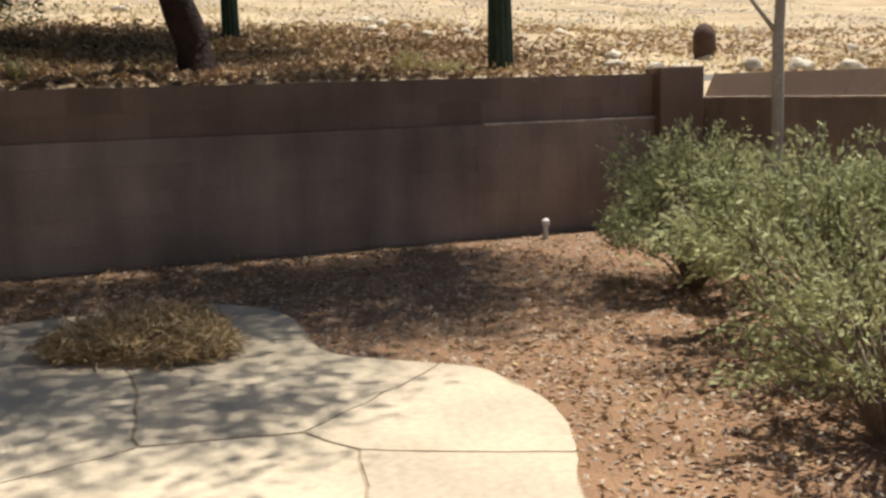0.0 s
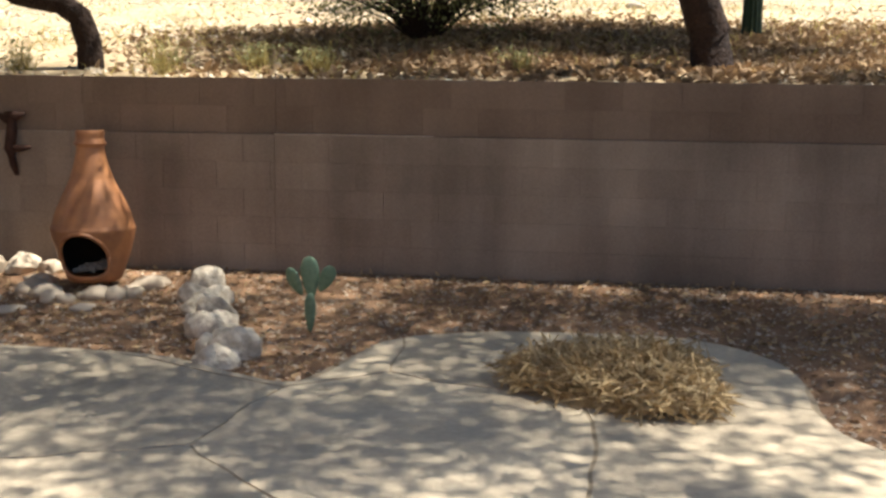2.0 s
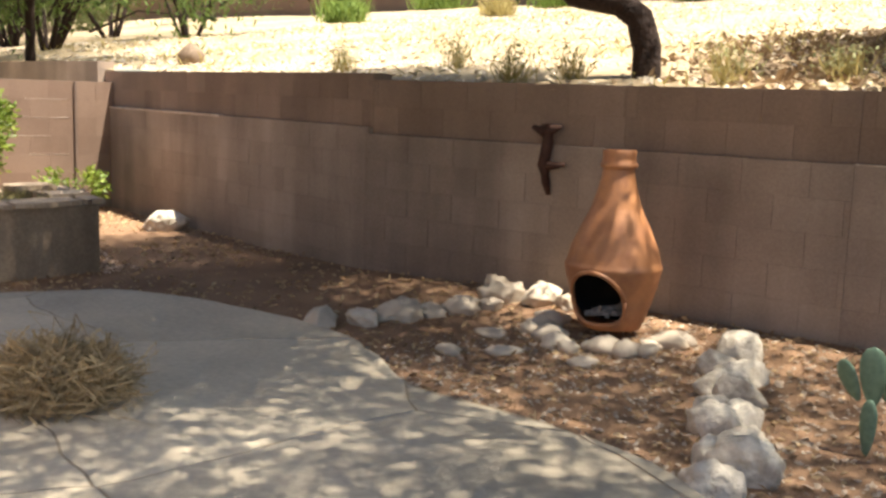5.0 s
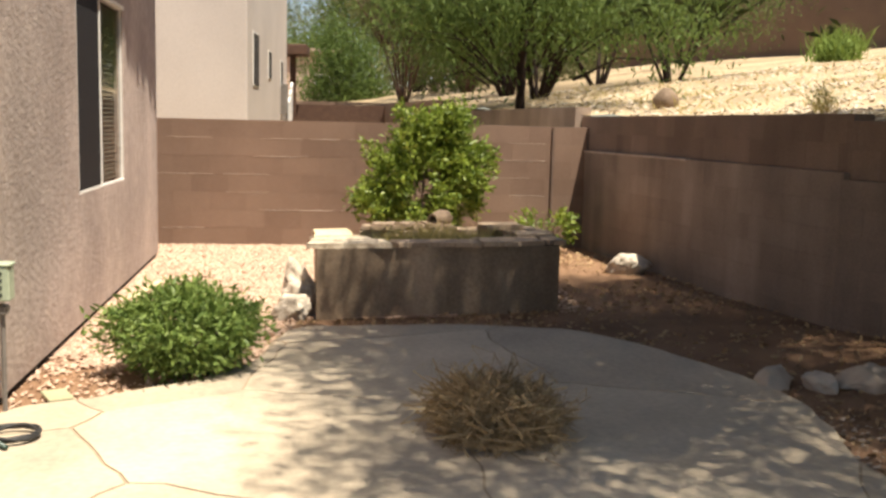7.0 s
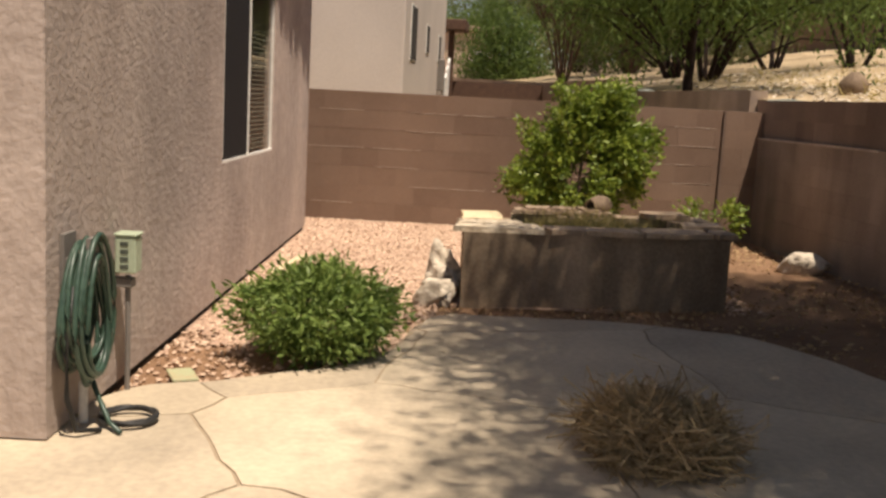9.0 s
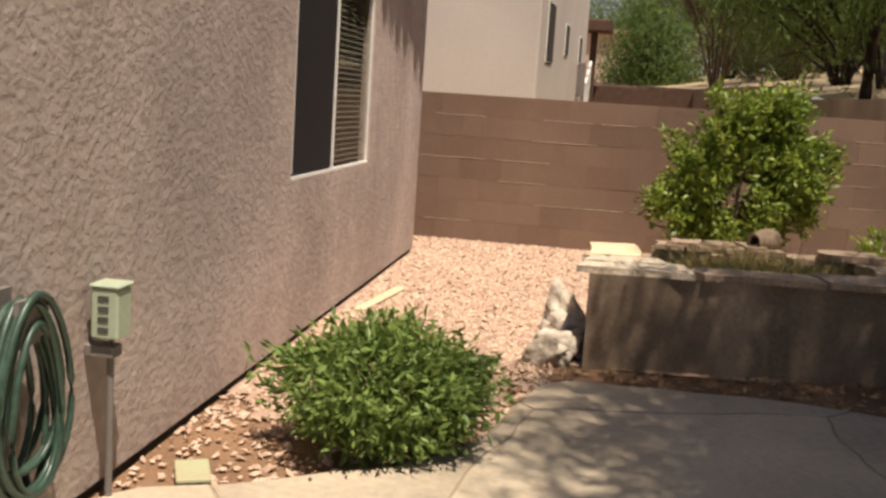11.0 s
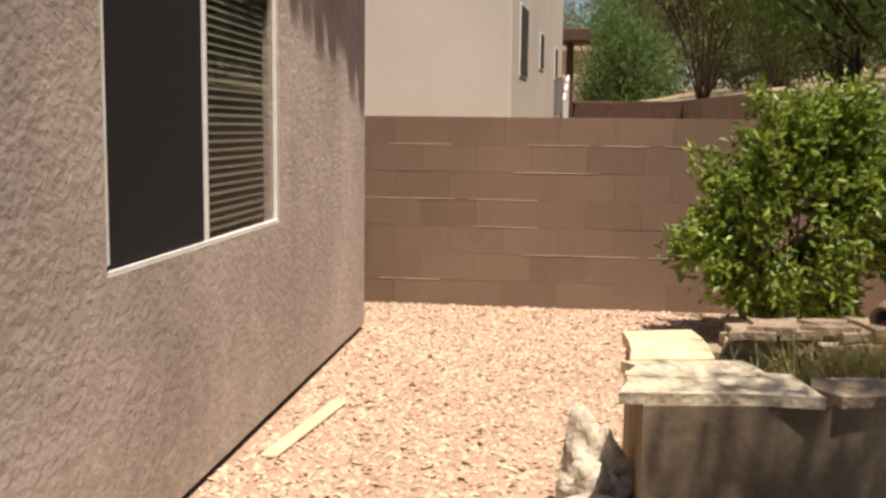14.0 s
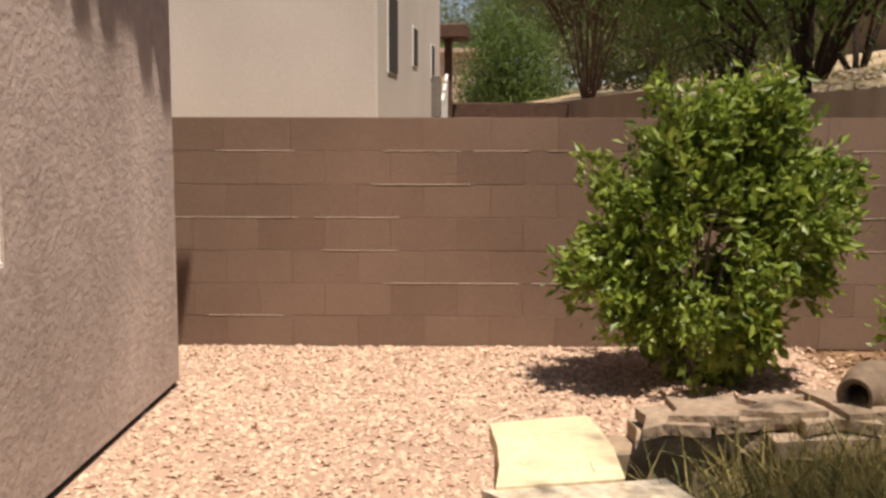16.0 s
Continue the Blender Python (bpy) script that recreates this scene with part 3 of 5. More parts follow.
part("roof", block_bm(RIDGE_X, -6.0, rake_z(RIDGE_X), HOUSE_X1, HOUSE_Y, rake_z(RIDGE_X) + 0.1), STUCCO, house)
window = tagged(new("window_1"), "sliding window with white frame, dark insect screen and half-open blinds", "window", kind="structure")
FY = HOUSE_Y - 0.013
fr = bmesh.new()
for a in ((WX0, FY - 0.014, WZ0, WX1, FY + 0.010, WZ0 + 0.014), (WX0, FY - 0.014, WZ1 - 0.03, WX1, FY + 0.025, WZ1), (WX0, FY - 0.014, WZ0 + 0.014, WX0 + 0.011, FY + 0.002, WZ1 - 0.03), (WX1 - 0.02, FY - 0.014, WZ0 + 0.035, WX1, FY + 0.012, WZ1 - 0.03)):
    box(fr, *a)
part("window_frame", fr, WHITE, window)
WM = -9.18
part("mullion", block_bm(WM - 0.011, FY - 0.014, WZ0 + 0.014, WM + 0.011, FY + 0.006, WZ1 - 0.03, 0.003), WHITE, window)
part("screen", block_bm(WM + 0.024, FY - 0.006, WZ0 + 0.021, WX1 - 0.032, FY - 0.002, WZ1 - 0.032), SCREEN, window, "dark fine insect screen")
pane = sheet("pane", [(WX0 + 0.02, FY - 0.012, WZ0 + 0.02), (WM - 0.016, FY - 0.012, WZ0 + 0.02), (WM - 0.016, FY - 0.012, WZ1 - 0.03), (WX0 + 0.02, FY - 0.012, WZ1 - 0.03)], [(3, 2, 1, 0)], GLASS, window)
pane.visible_shadow = False
sl = block_bm(WX0 + 0.014, -0.022, -0.0012, WM - 0.03, 0.022, 0.0012)
slat = None
k = 0
while WZ0 + 0.05 + k * 0.034 < WZ1 - 0.05:
    if slat is None:
        slat = part("blind_slat", sl, BLIND, window)
        first = slat
    else:
        slat = new("blind_slat", first.data)
        slat.parent = window
    slat.matrix_world = pose(0, FY - 0.06, WZ0 + 0.05 + k * 0.034, -66 + random.uniform(-4, 4), 0, 0)
    k += 1
# near-black sheet put in for the unlit room behind the blinds
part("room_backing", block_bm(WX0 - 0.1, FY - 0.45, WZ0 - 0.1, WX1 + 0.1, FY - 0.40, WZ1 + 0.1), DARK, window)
sill = part("window_sill", block_bm(WX0 - 0.01, HOUSE_Y - 0.03, WZ0 - 0.014, WX1 + 0.01, HOUSE_Y - 0.002, WZ0 + 0.001, 0.003), STUCCO, window)

# ---- neighbour's house over the wall ----
nb = thing("neighbour_house", (-17.0, 1.66, -0.2), "pale stucco two-storey house with narrow windows behind the wall", "house", turn=-5.0)
part("wall", block_bm(-6.0, -12.0, 0, 0, 0, 6.5, 0.02), STUCCO_PALE, nb)
for x, w, z0, z1 in ((-1.0, 0.7, 2.15, 3.0), (-2.9, 0.45, 2.35, 2.85), (-4.9, 0.4, 2.3, 2.8)):
    w_ob = part("window", block_bm(x - w / 2, -0.03, z0, x + w / 2, 0.012, z1, 0.004), WHITE, nb, "narrow white-framed window")
    part("pane", block_bm(x - w / 2 + 0.02, 0.004, z0 + 0.02, x + w / 2 - 0.02, 0.016, z1 - 0.02), DARK, w_ob)
part("patio_roof", block_bm(-6.8, -3.0, 3.0, -6.0, 0.42, 3.22, 0.02), TIMBER, nb, "dark brown timber patio roof")
part("roof_post", block_bm(-6.3, 0.05, 0, -6.18, 0.17, 3.0, 0.01), TIMBER, nb)
for i, x in enumerate((-5.2, -5.45, -5.7)):
    pb = bmesh.new()
    tube(pb, [(x, 0.12, 0.9), (x, 0.12, 2.0 + 0.16 * i), (x - 0.15, 0.12, 2.1 + 0.16 * i), (x - 0.3, 0.1, 1.7)], 0.024, 6)
    part("wall_pipe", pb, PIPE, nb, "white utility pipe")
part("meter_box", block_bm(-5.05, 0.0, 1.75, -4.8, 0.12, 2.35, 0.01), CONDUIT, nb, "grey meter box")
fb = thing("far_house", (-52, 3.5, -0.2), "small pink stucco house far behind the trees", "house")
part("wall", block_bm(-6, -6, 0, 0, 0.9, 5.0), STUCCO_PINK, fb)
w_ob = part("window", block_bm(0.0, -0.3, 3.1, 0.03, 0.5, 4.0), WHITE, fb)
part("pane", block_bm(0.028, -0.22, 3.18, 0.036, 0.42, 3.92), DARK, w_ob)
part("roof", block_bm(-6.2, -6.2, 5.0, 0.3, 1.2, 5.2), STUCCO_PINK, fb)


# ---- planter with its pond ----
PX0, PX1, PY0, PY1, PH = -9.52, -8.62, 2.55, 4.40, 0.515
planter = thing("raised_planter", (0, 0, 0), "raised stucco planter pond with a flagstone rim", "planter")
for a in ((PX1 - 0.16, PY0, -0.1, PX1, PY1, PH), (PX0, PY0, -0.1, PX0 + 0.16, PY1, PH), (PX0 + 0.16, PY0, -0.1, PX1 - 0.16, PY0 + 0.16, PH), (PX0 + 0.16, PY1 - 0.16, -0.1, PX1 - 0.16, PY1, PH)):
    part("planter_wall", block_bm(*a), PLANTER, planter)
part("basin", block_bm(PX0 + 0.16, PY0 + 0.16, 0.0, PX1 - 0.16, PY1 - 0.16, 0.30), LINER, planter, "black pond liner")
rng = np.random.default_rng(4)


def flag(x0, y0, x1, y1, z, h, seed, material=None, label=""):
    """A flagstone of uneven outline."""
    r = np.random.default_rng(seed)
    pts = [(x0, y0), ((x0 + x1) / 2, y0), (x1, y0), (x1, (y0 + y1) / 2), (x1, y1), ((x0 + x1) / 2, y1), (x0, y1), (x0, (y0 + y1) / 2)]
    pts = [(x + r.uniform(-0.035, 0.035), y + r.uniform(-0.035, 0.035)) for x, y in pts]
    bm = slab_bm(pts, z, z + h, 0.05)
    return part("flagstone", bm, material or FLAG, planter, label)


y, i = PY0 - 0.05, 0
while y < PY1:
    w = rng.uniform(0.42, 0.62)
    flag(PX1 - 0.22 - rng.uniform(0, 0.07), y, PX1 + 0.025, min(y + w - 0.012, PY1 + 0.04), PH + 0.002 * i, 0.036, 20 + i, FLAG_TAN_LIT if i == 0 else None, "tan flagstone at the planter corner, brightened in colour for the sun" if i == 0 else "")
    y += w
    i += 1
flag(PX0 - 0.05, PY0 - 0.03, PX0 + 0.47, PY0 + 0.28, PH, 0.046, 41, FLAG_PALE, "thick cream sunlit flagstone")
flag(PX0 + 0.48, PY0 - 0.04, PX1 - 0.20, PY0 + 0.40, PH - 0.004, 0.044, 43, FLAG_TAN_LIT, "mottled tan flagstone on the planter end, brightened in colour for the sun")
for j, (yy, wy) in enumerate(((2.91, 0.36), (3.29, 0.42), (3.73, 0.36), (4.11, 0.28))):
    flag(PX0 - 0.04, yy, PX0 + 0.19 + 0.05 * (j % 2), yy + wy, PH + 0.004 * j, 0.045, 50 + j)
flag(PX0 + 0.3, PY1 - 0.30, PX1 - 0.34, PY1 + 0.05, PH, 0.055, 60)
for j in range(7):
    yy = 2.93 + 0.105 * j
    flag(PX0 + rng.uniform(-0.03, 0.04), yy, PX0 + rng.uniform(0.15, 0.25), yy + rng.uniform(0.13, 0.2), PH + 0.058 + 0.017 * (j % 2), 0.03, 70 + j)
flag(PX0 + 0.05, 3.90, PX0 + 0.28, 4.25, PH + 0.06, 0.04, 62)

for piece in planter.children:  # its sides are not quite square to the house
    for vtx in piece.data.vertices:
        vtx.co.x -= 0.15 * (vtx.co.y - PY0)

urn = thing("clay_urn", (-9.58, 3.57, 0.645), "brown clay urn lying on its side on the pond rim", "urn", turn=45)
bm = bmesh.new()
lathe(bm, [(0.001, -0.19), (0.07, -0.19), (0.115, -0.12), (0.13, -0.02), (0.115, 0.07), (0.075, 0.13), (0.065, 0.16), (0.085, 0.18), (0.08, 0.187), (0.055, 0.165), (0.06, 0.1), (0.1, 0.0), (0.08, -0.14), (0.001, -0.16)], 24)
bmesh.ops.transform(bm, matrix=pose(0, 0, 0, 90, 0, 0) @ Matrix.Scale(0.6, 4), verts=bm.verts[:])
part("body", bm, CLAY, urn, smooth=True)


# ---- chiminea ----
chim = thing("chiminea", (-5.5, 6.34, 0.10), "orange terracotta chiminea with a sooty mouth, standing among stones", "chiminea")
prof = [(0.0, 0.0), (0.175, 0.0), (0.19, 0.03), (0.235, 0.16), (0.27, 0.29), (0.282, 0.36), (0.278, 0.372), (0.272, 0.38), (0.25, 0.46), (0.205, 0.57), (0.155, 0.67), (0.15, 0.684), (0.146, 0.69), (0.118, 0.78), (0.096, 0.87), (0.09, 0.92), (0.104, 0.925), (0.107, 0.945), (0.096, 0.955), (0.092, 0.99), (0.098, 1.01), (0.088, 1.03), (0.074, 1.02), (0.07, 0.9), (0.125, 0.68), (0.24, 0.40), (0.245, 0.30), (0.2, 0.12), (0.15, 0.05), (0.0, 0.045)]


def mouth_cut(bm, heading, z, w, h):
    """Cuts an arched opening into a lathed body."""
    dv = Vector((math.cos(heading), math.sin(heading), 0))
    side = Vector((-dv.y, dv.x, 0))
    dead = []
    for f in bm.faces:
        c = f.calc_center_median()
        if c.dot(dv) > 0.05:
            u, v = c.dot(side) / w, (c.z - z) / h
            if (v < 0 and abs(u) < 1 and v > -1 and abs(u) ** 3 + abs(v) ** 3 < 1) or (v >= 0 and u * u + v * v < 1):
                dead.append(f)
    bmesh.ops.delete(bm, geom=dead, context="FACES")


def fine(profile):
    out = []
    for (r0, z0), (r1, z1) in zip(profile, profile[1:]):
        k = max(1, int(math.hypot(r1 - r0, z1 - z0) / 0.012))
        out += [(r0 + (r1 - r0) * i / k, z0 + (z1 - z0) * i / k) for i in range(k)]
    return out + [profile[-1]]


MOUTH = radians(-70)
bm = bmesh.new()
outer = fine(prof[:22])
lathe(bm, [(max(r, 0.001), z) for r, z in outer], 96)
mouth_cut(bm, MOUTH, 0.19, 0.16, 0.155)
part("body", bm, TERRACOTTA, chim, smooth=True)
bm = bmesh.new()
lathe(bm, [(max(r, 0.001), z) for r, z in fine(prof[21:])], 96)
mouth_cut(bm, MOUTH, 0.19, 0.16, 0.155)
part("lining", bm, SOOT, chim, "soot-blackened inside", smooth=True)
bm = bmesh.new()
ring = []
for k in range(33):
    a = 2 * math.pi * k / 32
    u, v = 0.162 * math.cos(a), 0.157 * math.sin(a)
    if v < 0:
        u, v = 0.162 * math.copysign(abs(math.cos(a)) ** 0.67, math.cos(a)), -0.157 * abs(math.sin(a)) ** 0.67
    z = 0.19 + v
    r = np.interp(z, [0.0, 0.03, 0.16, 0.29, 0.36], [0.175, 0.19, 0.235, 0.27, 0.282])
    th = math.asin(max(-1, min(1, u / r)))
    ring.append((r * math.cos(MOUTH + th) * 1.0, r * math.sin(MOUTH + th), z))
tube(bm, ring, 0.014, 8)
part("mouth_rim", bm, TERRACOTTA, chim, smooth=True)
bm = bmesh.new()
for k in range(5):
    tube(bm, [(-0.08 + 0.04 * k, -0.13 + 0.02 * k, 0.07 + 0.02 * (k % 3)), (0.10 - 0.03 * k, 0.02 + 0.02 * k, 0.09 + 0.03 * (k % 2))], 0.018, 7)
part("burnt_sticks", bm, ASH, chim, "charred grey sticks")

# ---- rusty ornament on the wall ----
orn = thing("wall_ornament", (-6.50, wall_line(-6.50) - 0.004, 0.76), "rusted iron ornament hanging on the retaining wall", "ornament", turn=17)
bm = bmesh.new()
tube(bm, [(0.0, -0.02, 0.47), (0.015, -0.03, 0.36), (-0.01, -0.03, 0.2), (0.01, -0.025, 0.08), (0.03, -0.02, 0.0)], [0.045, 0.04, 0.045, 0.03, 0.015], 8)
tube(bm, [(-0.11, -0.02, 0.45), (-0.03, -0.03, 0.42), (0.06, -0.03, 0.44), (0.11, -0.02, 0.46)], [0.015, 0.035, 0.03, 0.012], 7)
tube(bm, [(-0.01, -0.03, 0.2), (0.08, -0.03, 0.2), (0.15, -0.03, 0.21)], [0.035, 0.025, 0.012], 7)
part("figure", bm, IRON, orn, smooth=True)

# ---- border rocks ----
ROW = "border rocks round the bed"
ends = [(-6.62, 5.02), (-6.52, 5.27), (-6.48, 5.50), (-6.45, 5.72), (-6.4, 5.93), (-6.36, 6.12), (-6.5, 6.32), (-6.3, 6.5), (-6.1, 6.55)]
for i, (x, y) in enumerate(ends):
    s = 0.08 + 0.045 * ((i * 7) % 5) / 4 + (0.04 if i in (0, 6) else 0)
    rock("border_rock", x, y, ground_z(x, y) - 0.02, s * 1.25, s, s * 0.8, 3 + i, "rounded pale grey border rock lying on leaf litter", group=ROW, crag=0.22, sub=4)
# this row takes the brighter rock colour to stand for sun on it
rock("border_rock", -4.66, 6.45, ground_z(-4.66, 6.45) - 0.02, 0.125, 0.12, 0.14, 30, "round pale boulder at the end of the rock row", ROCK_WHITE, group=ROW, crag=0.03, sub=4, worn=1.0)
for i in range(11):
    u = i / 10
    side = 0.055 * (1 if i % 2 else -1)
    x, y = -4.60 + 1.0 * u + side * 0.8, 6.28 - 1.20 * u + side * 0.6
    s = 0.092 + 0.024 * ((i * 3) % 4) / 3
    rock("border_rock", x, y, ground_z(x, y) - 0.025, s * 1.25, s * 0.82, s * (0.85 + 0.25 * (i % 3 == 0)), 31 + i, "rounded river rock in a row across the dirt bed, whitened for the sun on it", ROCK_WHITE, turn=25 + 40 * (i % 3), group=ROW, crag=0.14, sub=4, worn=0.45)
for i in range(15):
    a = radians(-175 + 200 * i / 14)
    rr = 0.36 + 0.10 * ((i * 5) % 4) / 3
    x, y = -5.5 + rr * math.cos(a), 6.34 + rr * math.sin(a)
    s = 0.058 + 0.04 * ((i * 3) % 4) / 3
    rock("stone", x, y, ground_z(x, y) - 0.01, s * 1.3, s, s * 0.7, 61 + i, "small pale stone at the foot of the chiminea", group="stones round the chiminea", sub=2)
# added pale stones take the place of dappled sun patches on the dirt
for i, (x, y) in enumerate([(-5.9, 5.78), (-5.55, 5.62), (-5.15, 5.80), (-5.75, 5.36)]):
    rock("flat_stone", x, y, ground_z(x, y) - 0.01, 0.13, 0.09, 0.03, 81 + i, "added flat pale stone for a patch of dappled sun on the dirt bed", ROCK, group="flat stones in the bed", sub=2)
rock("white_boulder", -10.95, 5.63, 0.0, 0.19, 0.21, 0.15, 95, "white rock lying against the shaded wall", ROCK_WHITE, sub=4, crag=0.35)
rock("white_rock", -8.74, 2.41, 0.0, 0.15, 0.12, 0.15, 96, "craggy white rock leaning on the planter", ROCK_WHITE, sub=4, crag=0.4)
rock("white_rock", -9.0, 2.42, 0.0, 0.17, 0.12, 0.23, 97, "upright craggy white rock leaning on the planter", ROCK_WHITE, sub=4, crag=0.4)
rock("white_rock", -8.62, 2.34, 0.0, 0.12, 0.10, 0.11, 98, "grey-white rock beside the planter corner", ROCK_WHITE, sub=4, crag=0.4)
rock("hill_boulder", -13.1, 6.75, hill_z(-13.1, 6.75) - 0.02, 0.15, 0.15, 0.17, 99, "round brown boulder on the hill behind the wall", CLAY, worn=1.0)
plank = part("stone_strip", block_bm(-0.42, -0.035, 0, 0.42, 0.035, 0.018, 0.006), FLAG_PALE)
plank.matrix_world = pose(-9.8, 1.2, 0.02, 0, 0, 173)
tagged(plank, "pale narrow stone strip lying on the gravel", "stone")

# ---- utility box, hose and small things by the house ----
ub = thing("utility_box", (-6.26, HOUSE_Y, 0), "grey-green electrical box on a conduit post beside the wall", "electrical box")
part("body", block_bm(-0.047, 0.03, 0.565, 0.047, 0.12, 0.725, 0.006), BOX_GREEN, ub)
part("lid", block_bm(-0.052, 0.026, 0.725, 0.052, 0.126, 0.738, 0.005), BOX_GREEN, ub)
for k in range(4):
    part("socket_mark", block_bm(0.0475, 0.055, 0.585 + 0.033 * k, 0.0495, 0.09, 0.603 + 0.033 * k), LABEL_DARK, ub)
bm = bmesh.new()
tube(bm, [(0.0, 0.075, -0.05), (0.0, 0.075, 0.55)], 0.012, 10)
part("conduit", bm, CONDUIT, ub)
part("bracket", block_bm(-0.03, 0.0, 0.5, 0.03, 0.1, 0.54, 0.004), CONDUIT, ub)
hose = thing("garden_hose", (-5.745, HOUSE_Y + 0.02, 0), "coiled green garden hose hanging on the house wall", "hose")
bm = bmesh.new()
box(bm, -0.05, -0.018, 0.66, 0.05, 0.09, 0.71)
box(bm, -0.07, 0.085, 0.68, 0.07, 0.1, 0.79)
box(bm, -0.06, -0.018, 0.6, 0.06, 0.0, 0.8)
part("hanger", bm, CONDUIT, hose, "grey metal hose hanger")
bm = bmesh.new()
pts = []
rr = random.Random(5)
for k in range(9 * 28):
    a = 2 * math.pi * k / 28
    j = k / 28
    w, h = 0.15 + 0.035 * math.sin(j * 2.1), 0.245 + 0.035 * math.sin(j * 1.3 + 1)
    pts.append((w * math.sin(a) * (1 - 0.25 * math.cos(a)) + 0.01 * math.sin(j * 3), 0.02 + 0.09 * (0.5 + 0.5 * math.sin(j * 1.7)), 0.51 + h * math.cos(a) + 0.02 * math.sin(j * 2)))
tube(bm, pts, 0.0105, 7)
part("coil", bm, HOSE, hose, smooth=True)
bm = bmesh.new()
tube(bm, [(-0.06, 0.04, 0.28), (-0.03, 0.1, 0.15), (0.02, 0.16, 0.07), (0.08, 0.22, 0.055)], 0.0105, 7)
part("hose_end", bm, HOSE, hose, smooth=True)
bm = bmesh.new()
tube(bm, [(0.13, 0.06, 0.62), (0.165, 0.05, 0.45), (0.155, 0.045, 0.2), (0.13, 0.07, 0.07), (0.06, 0.14, 0.056)], 0.0105, 7)
part("hose_drop", bm, HOSE_DARK, hose, smooth=True)
coil = thing("hose_coil", (-5.83, 1.22, PATIO_Z + 0.004), "dark loop of drip hose lying on the patio", "hose")
bm = bmesh.new()
tube(bm, [((0.10 + 0.004 * (k / 24)) * math.cos(2 * math.pi * k / 24), (0.10 + 0.004 * (k / 24)) * math.sin(2 * math.pi * k / 24), 0.012 + 0.006 * math.sin(k * 0.7) + 0.012) for k in range(24 * 3)], 0.009, 6)
part("loop", bm, HOSE_DARK, coil, smooth=True)
faucet = thing("hose_pipe", (-5.80, 1.05, 0.0), "short pale standpipe under the hose", "pipe")
bm = bmesh.new()
tube(bm, [(0, 0, -0.02), (0, 0, 0.2), (0.02, 0.05, 0.25)], 0.018, 8)
part("pipe", bm, PIPE, faucet)
lid = part("valve_lid", block_bm(-0.10, -0.06, 0, 0.10, 0.06, 0.018, 0.008, 2), LID_GREEN)
lid.matrix_world = pose(-6.55, 1.24, 0.025, 0, 0, 25)
tagged(lid, "faded green plastic valve box lid set in the gravel", "valve lid")


# ---- plants ----
def shrub(name, x, y, z, rx, ry, h, n, leaf, material, label, seed, stems=9, low=0.1, aspect=0.5, twig=None, clump=40, category="shrub", flat=0.0, spread=0.16, lumpy=0.28, shoots=0, lobes=None):
    """Stems from one root and a crown of leaf clumps with gaps and an uneven outline."""
    r = np.random.default_rng(seed)
    ob = thing(name, (x, y, z), label, category)
    bm = bmesh.new()
    tips = []
    for k in range(stems):
        a, e = 2 * math.pi * (k + r.uniform(0, 0.6)) / stems, r.uniform(0.35, 1.0)
        tip = Vector((rx * e * math.cos(a) * 0.85, ry * e * math.sin(a) * 0.85, h * r.uniform(0.55, 0.95) * (1.05 - 0.35 * e)))
        tube(bm, [(0.03 * math.cos(a), 0.03 * math.sin(a), -0.04), (tip.x * 0.35, tip.y * 0.35, tip.z * 0.45), tip * 0.8, tip], [0.014, 0.010, 0.006, 0.003], 5)
        tips.append(tip)
    tall = []
    for k in range(shoots):
        a, e = r.uniform(0, 2 * math.pi), r.uniform(0.1, 0.8)
        foot = Vector((rx * e * math.cos(a), ry * e * math.sin(a), h * (0.88 - 0.4 * e * e)))
        tip = foot + Vector((0.16 * math.cos(a) + r.normal() * 0.07, 0.16 * math.sin(a) + r.normal() * 0.07, r.uniform(0.12, 0.36)))
        tube(bm, [foot * 0.7, foot, tip], [0.007, 0.005, 0.002], 5)
        tall += [tuple(foot.lerp(tip, s) + Vector(r.normal(size=3) * 0.025)) for s in r.uniform(-0.3, 1.0, 46)]
    part("stemwork", bm, twig or TWIG, ob)
    c = []
    m = max(6, n // clump)
    if lobes:
        lb = np.array(lobes)
        pick = r.choice(len(lb), m, p=(lb[:, 3] * lb[:, 4]) / (lb[:, 3] * lb[:, 4]).sum())
        u = r.normal(size=(m, 3))
        u = u / np.linalg.norm(u, axis=1, keepdims=True) * r.uniform(0.3, 1.0, (m, 1)) ** 0.5
        c = list(lb[pick, :3] + u * lb[pick, 3:])
    while len(c) < m:
        p = r.normal(size=3)
        p /= np.linalg.norm(p)
        p *= r.uniform(0.35, 1.0) ** 0.5
        if p[2] < -0.75:
            continue
        k = 1 + lumpy * noise.noise(Vector((p[0] * 1.8 + seed, p[1] * 1.8, p[2] * 1.8)))
        zz = low + (h - low) * (0.5 + 0.5 * p[2] * k)
        taper = 1.0 - flat * max(0, p[2])
        if p[2] < 0:
            taper = 1 / max(0.62, math.sqrt(1 - p[2] ** 2)) if flat else 1.0
        c.append((p[0] * rx * k * taper, p[1] * ry * k * taper, max(zz, low * 0.6)))
    c = np.array(c)
    idx = r.integers(0, m, n)
    pts = c[idx] + r.normal(size=(n, 3)) * np.array([rx, ry, h * 0.5]) * spread
    if tall:
        pts = np.concatenate([pts, np.array(tall)])
    pts[:, 2] = np.maximum(pts[:, 2], 0.01)
    out = pts - np.array([0, 0, h * 0.4])
    out /= np.linalg.norm(out, axis=1, keepdims=True) + 1e-9
    v, f = leaf_quads(pts, leaf, aspect, r, droop=0.1, outward=out * 0.7)
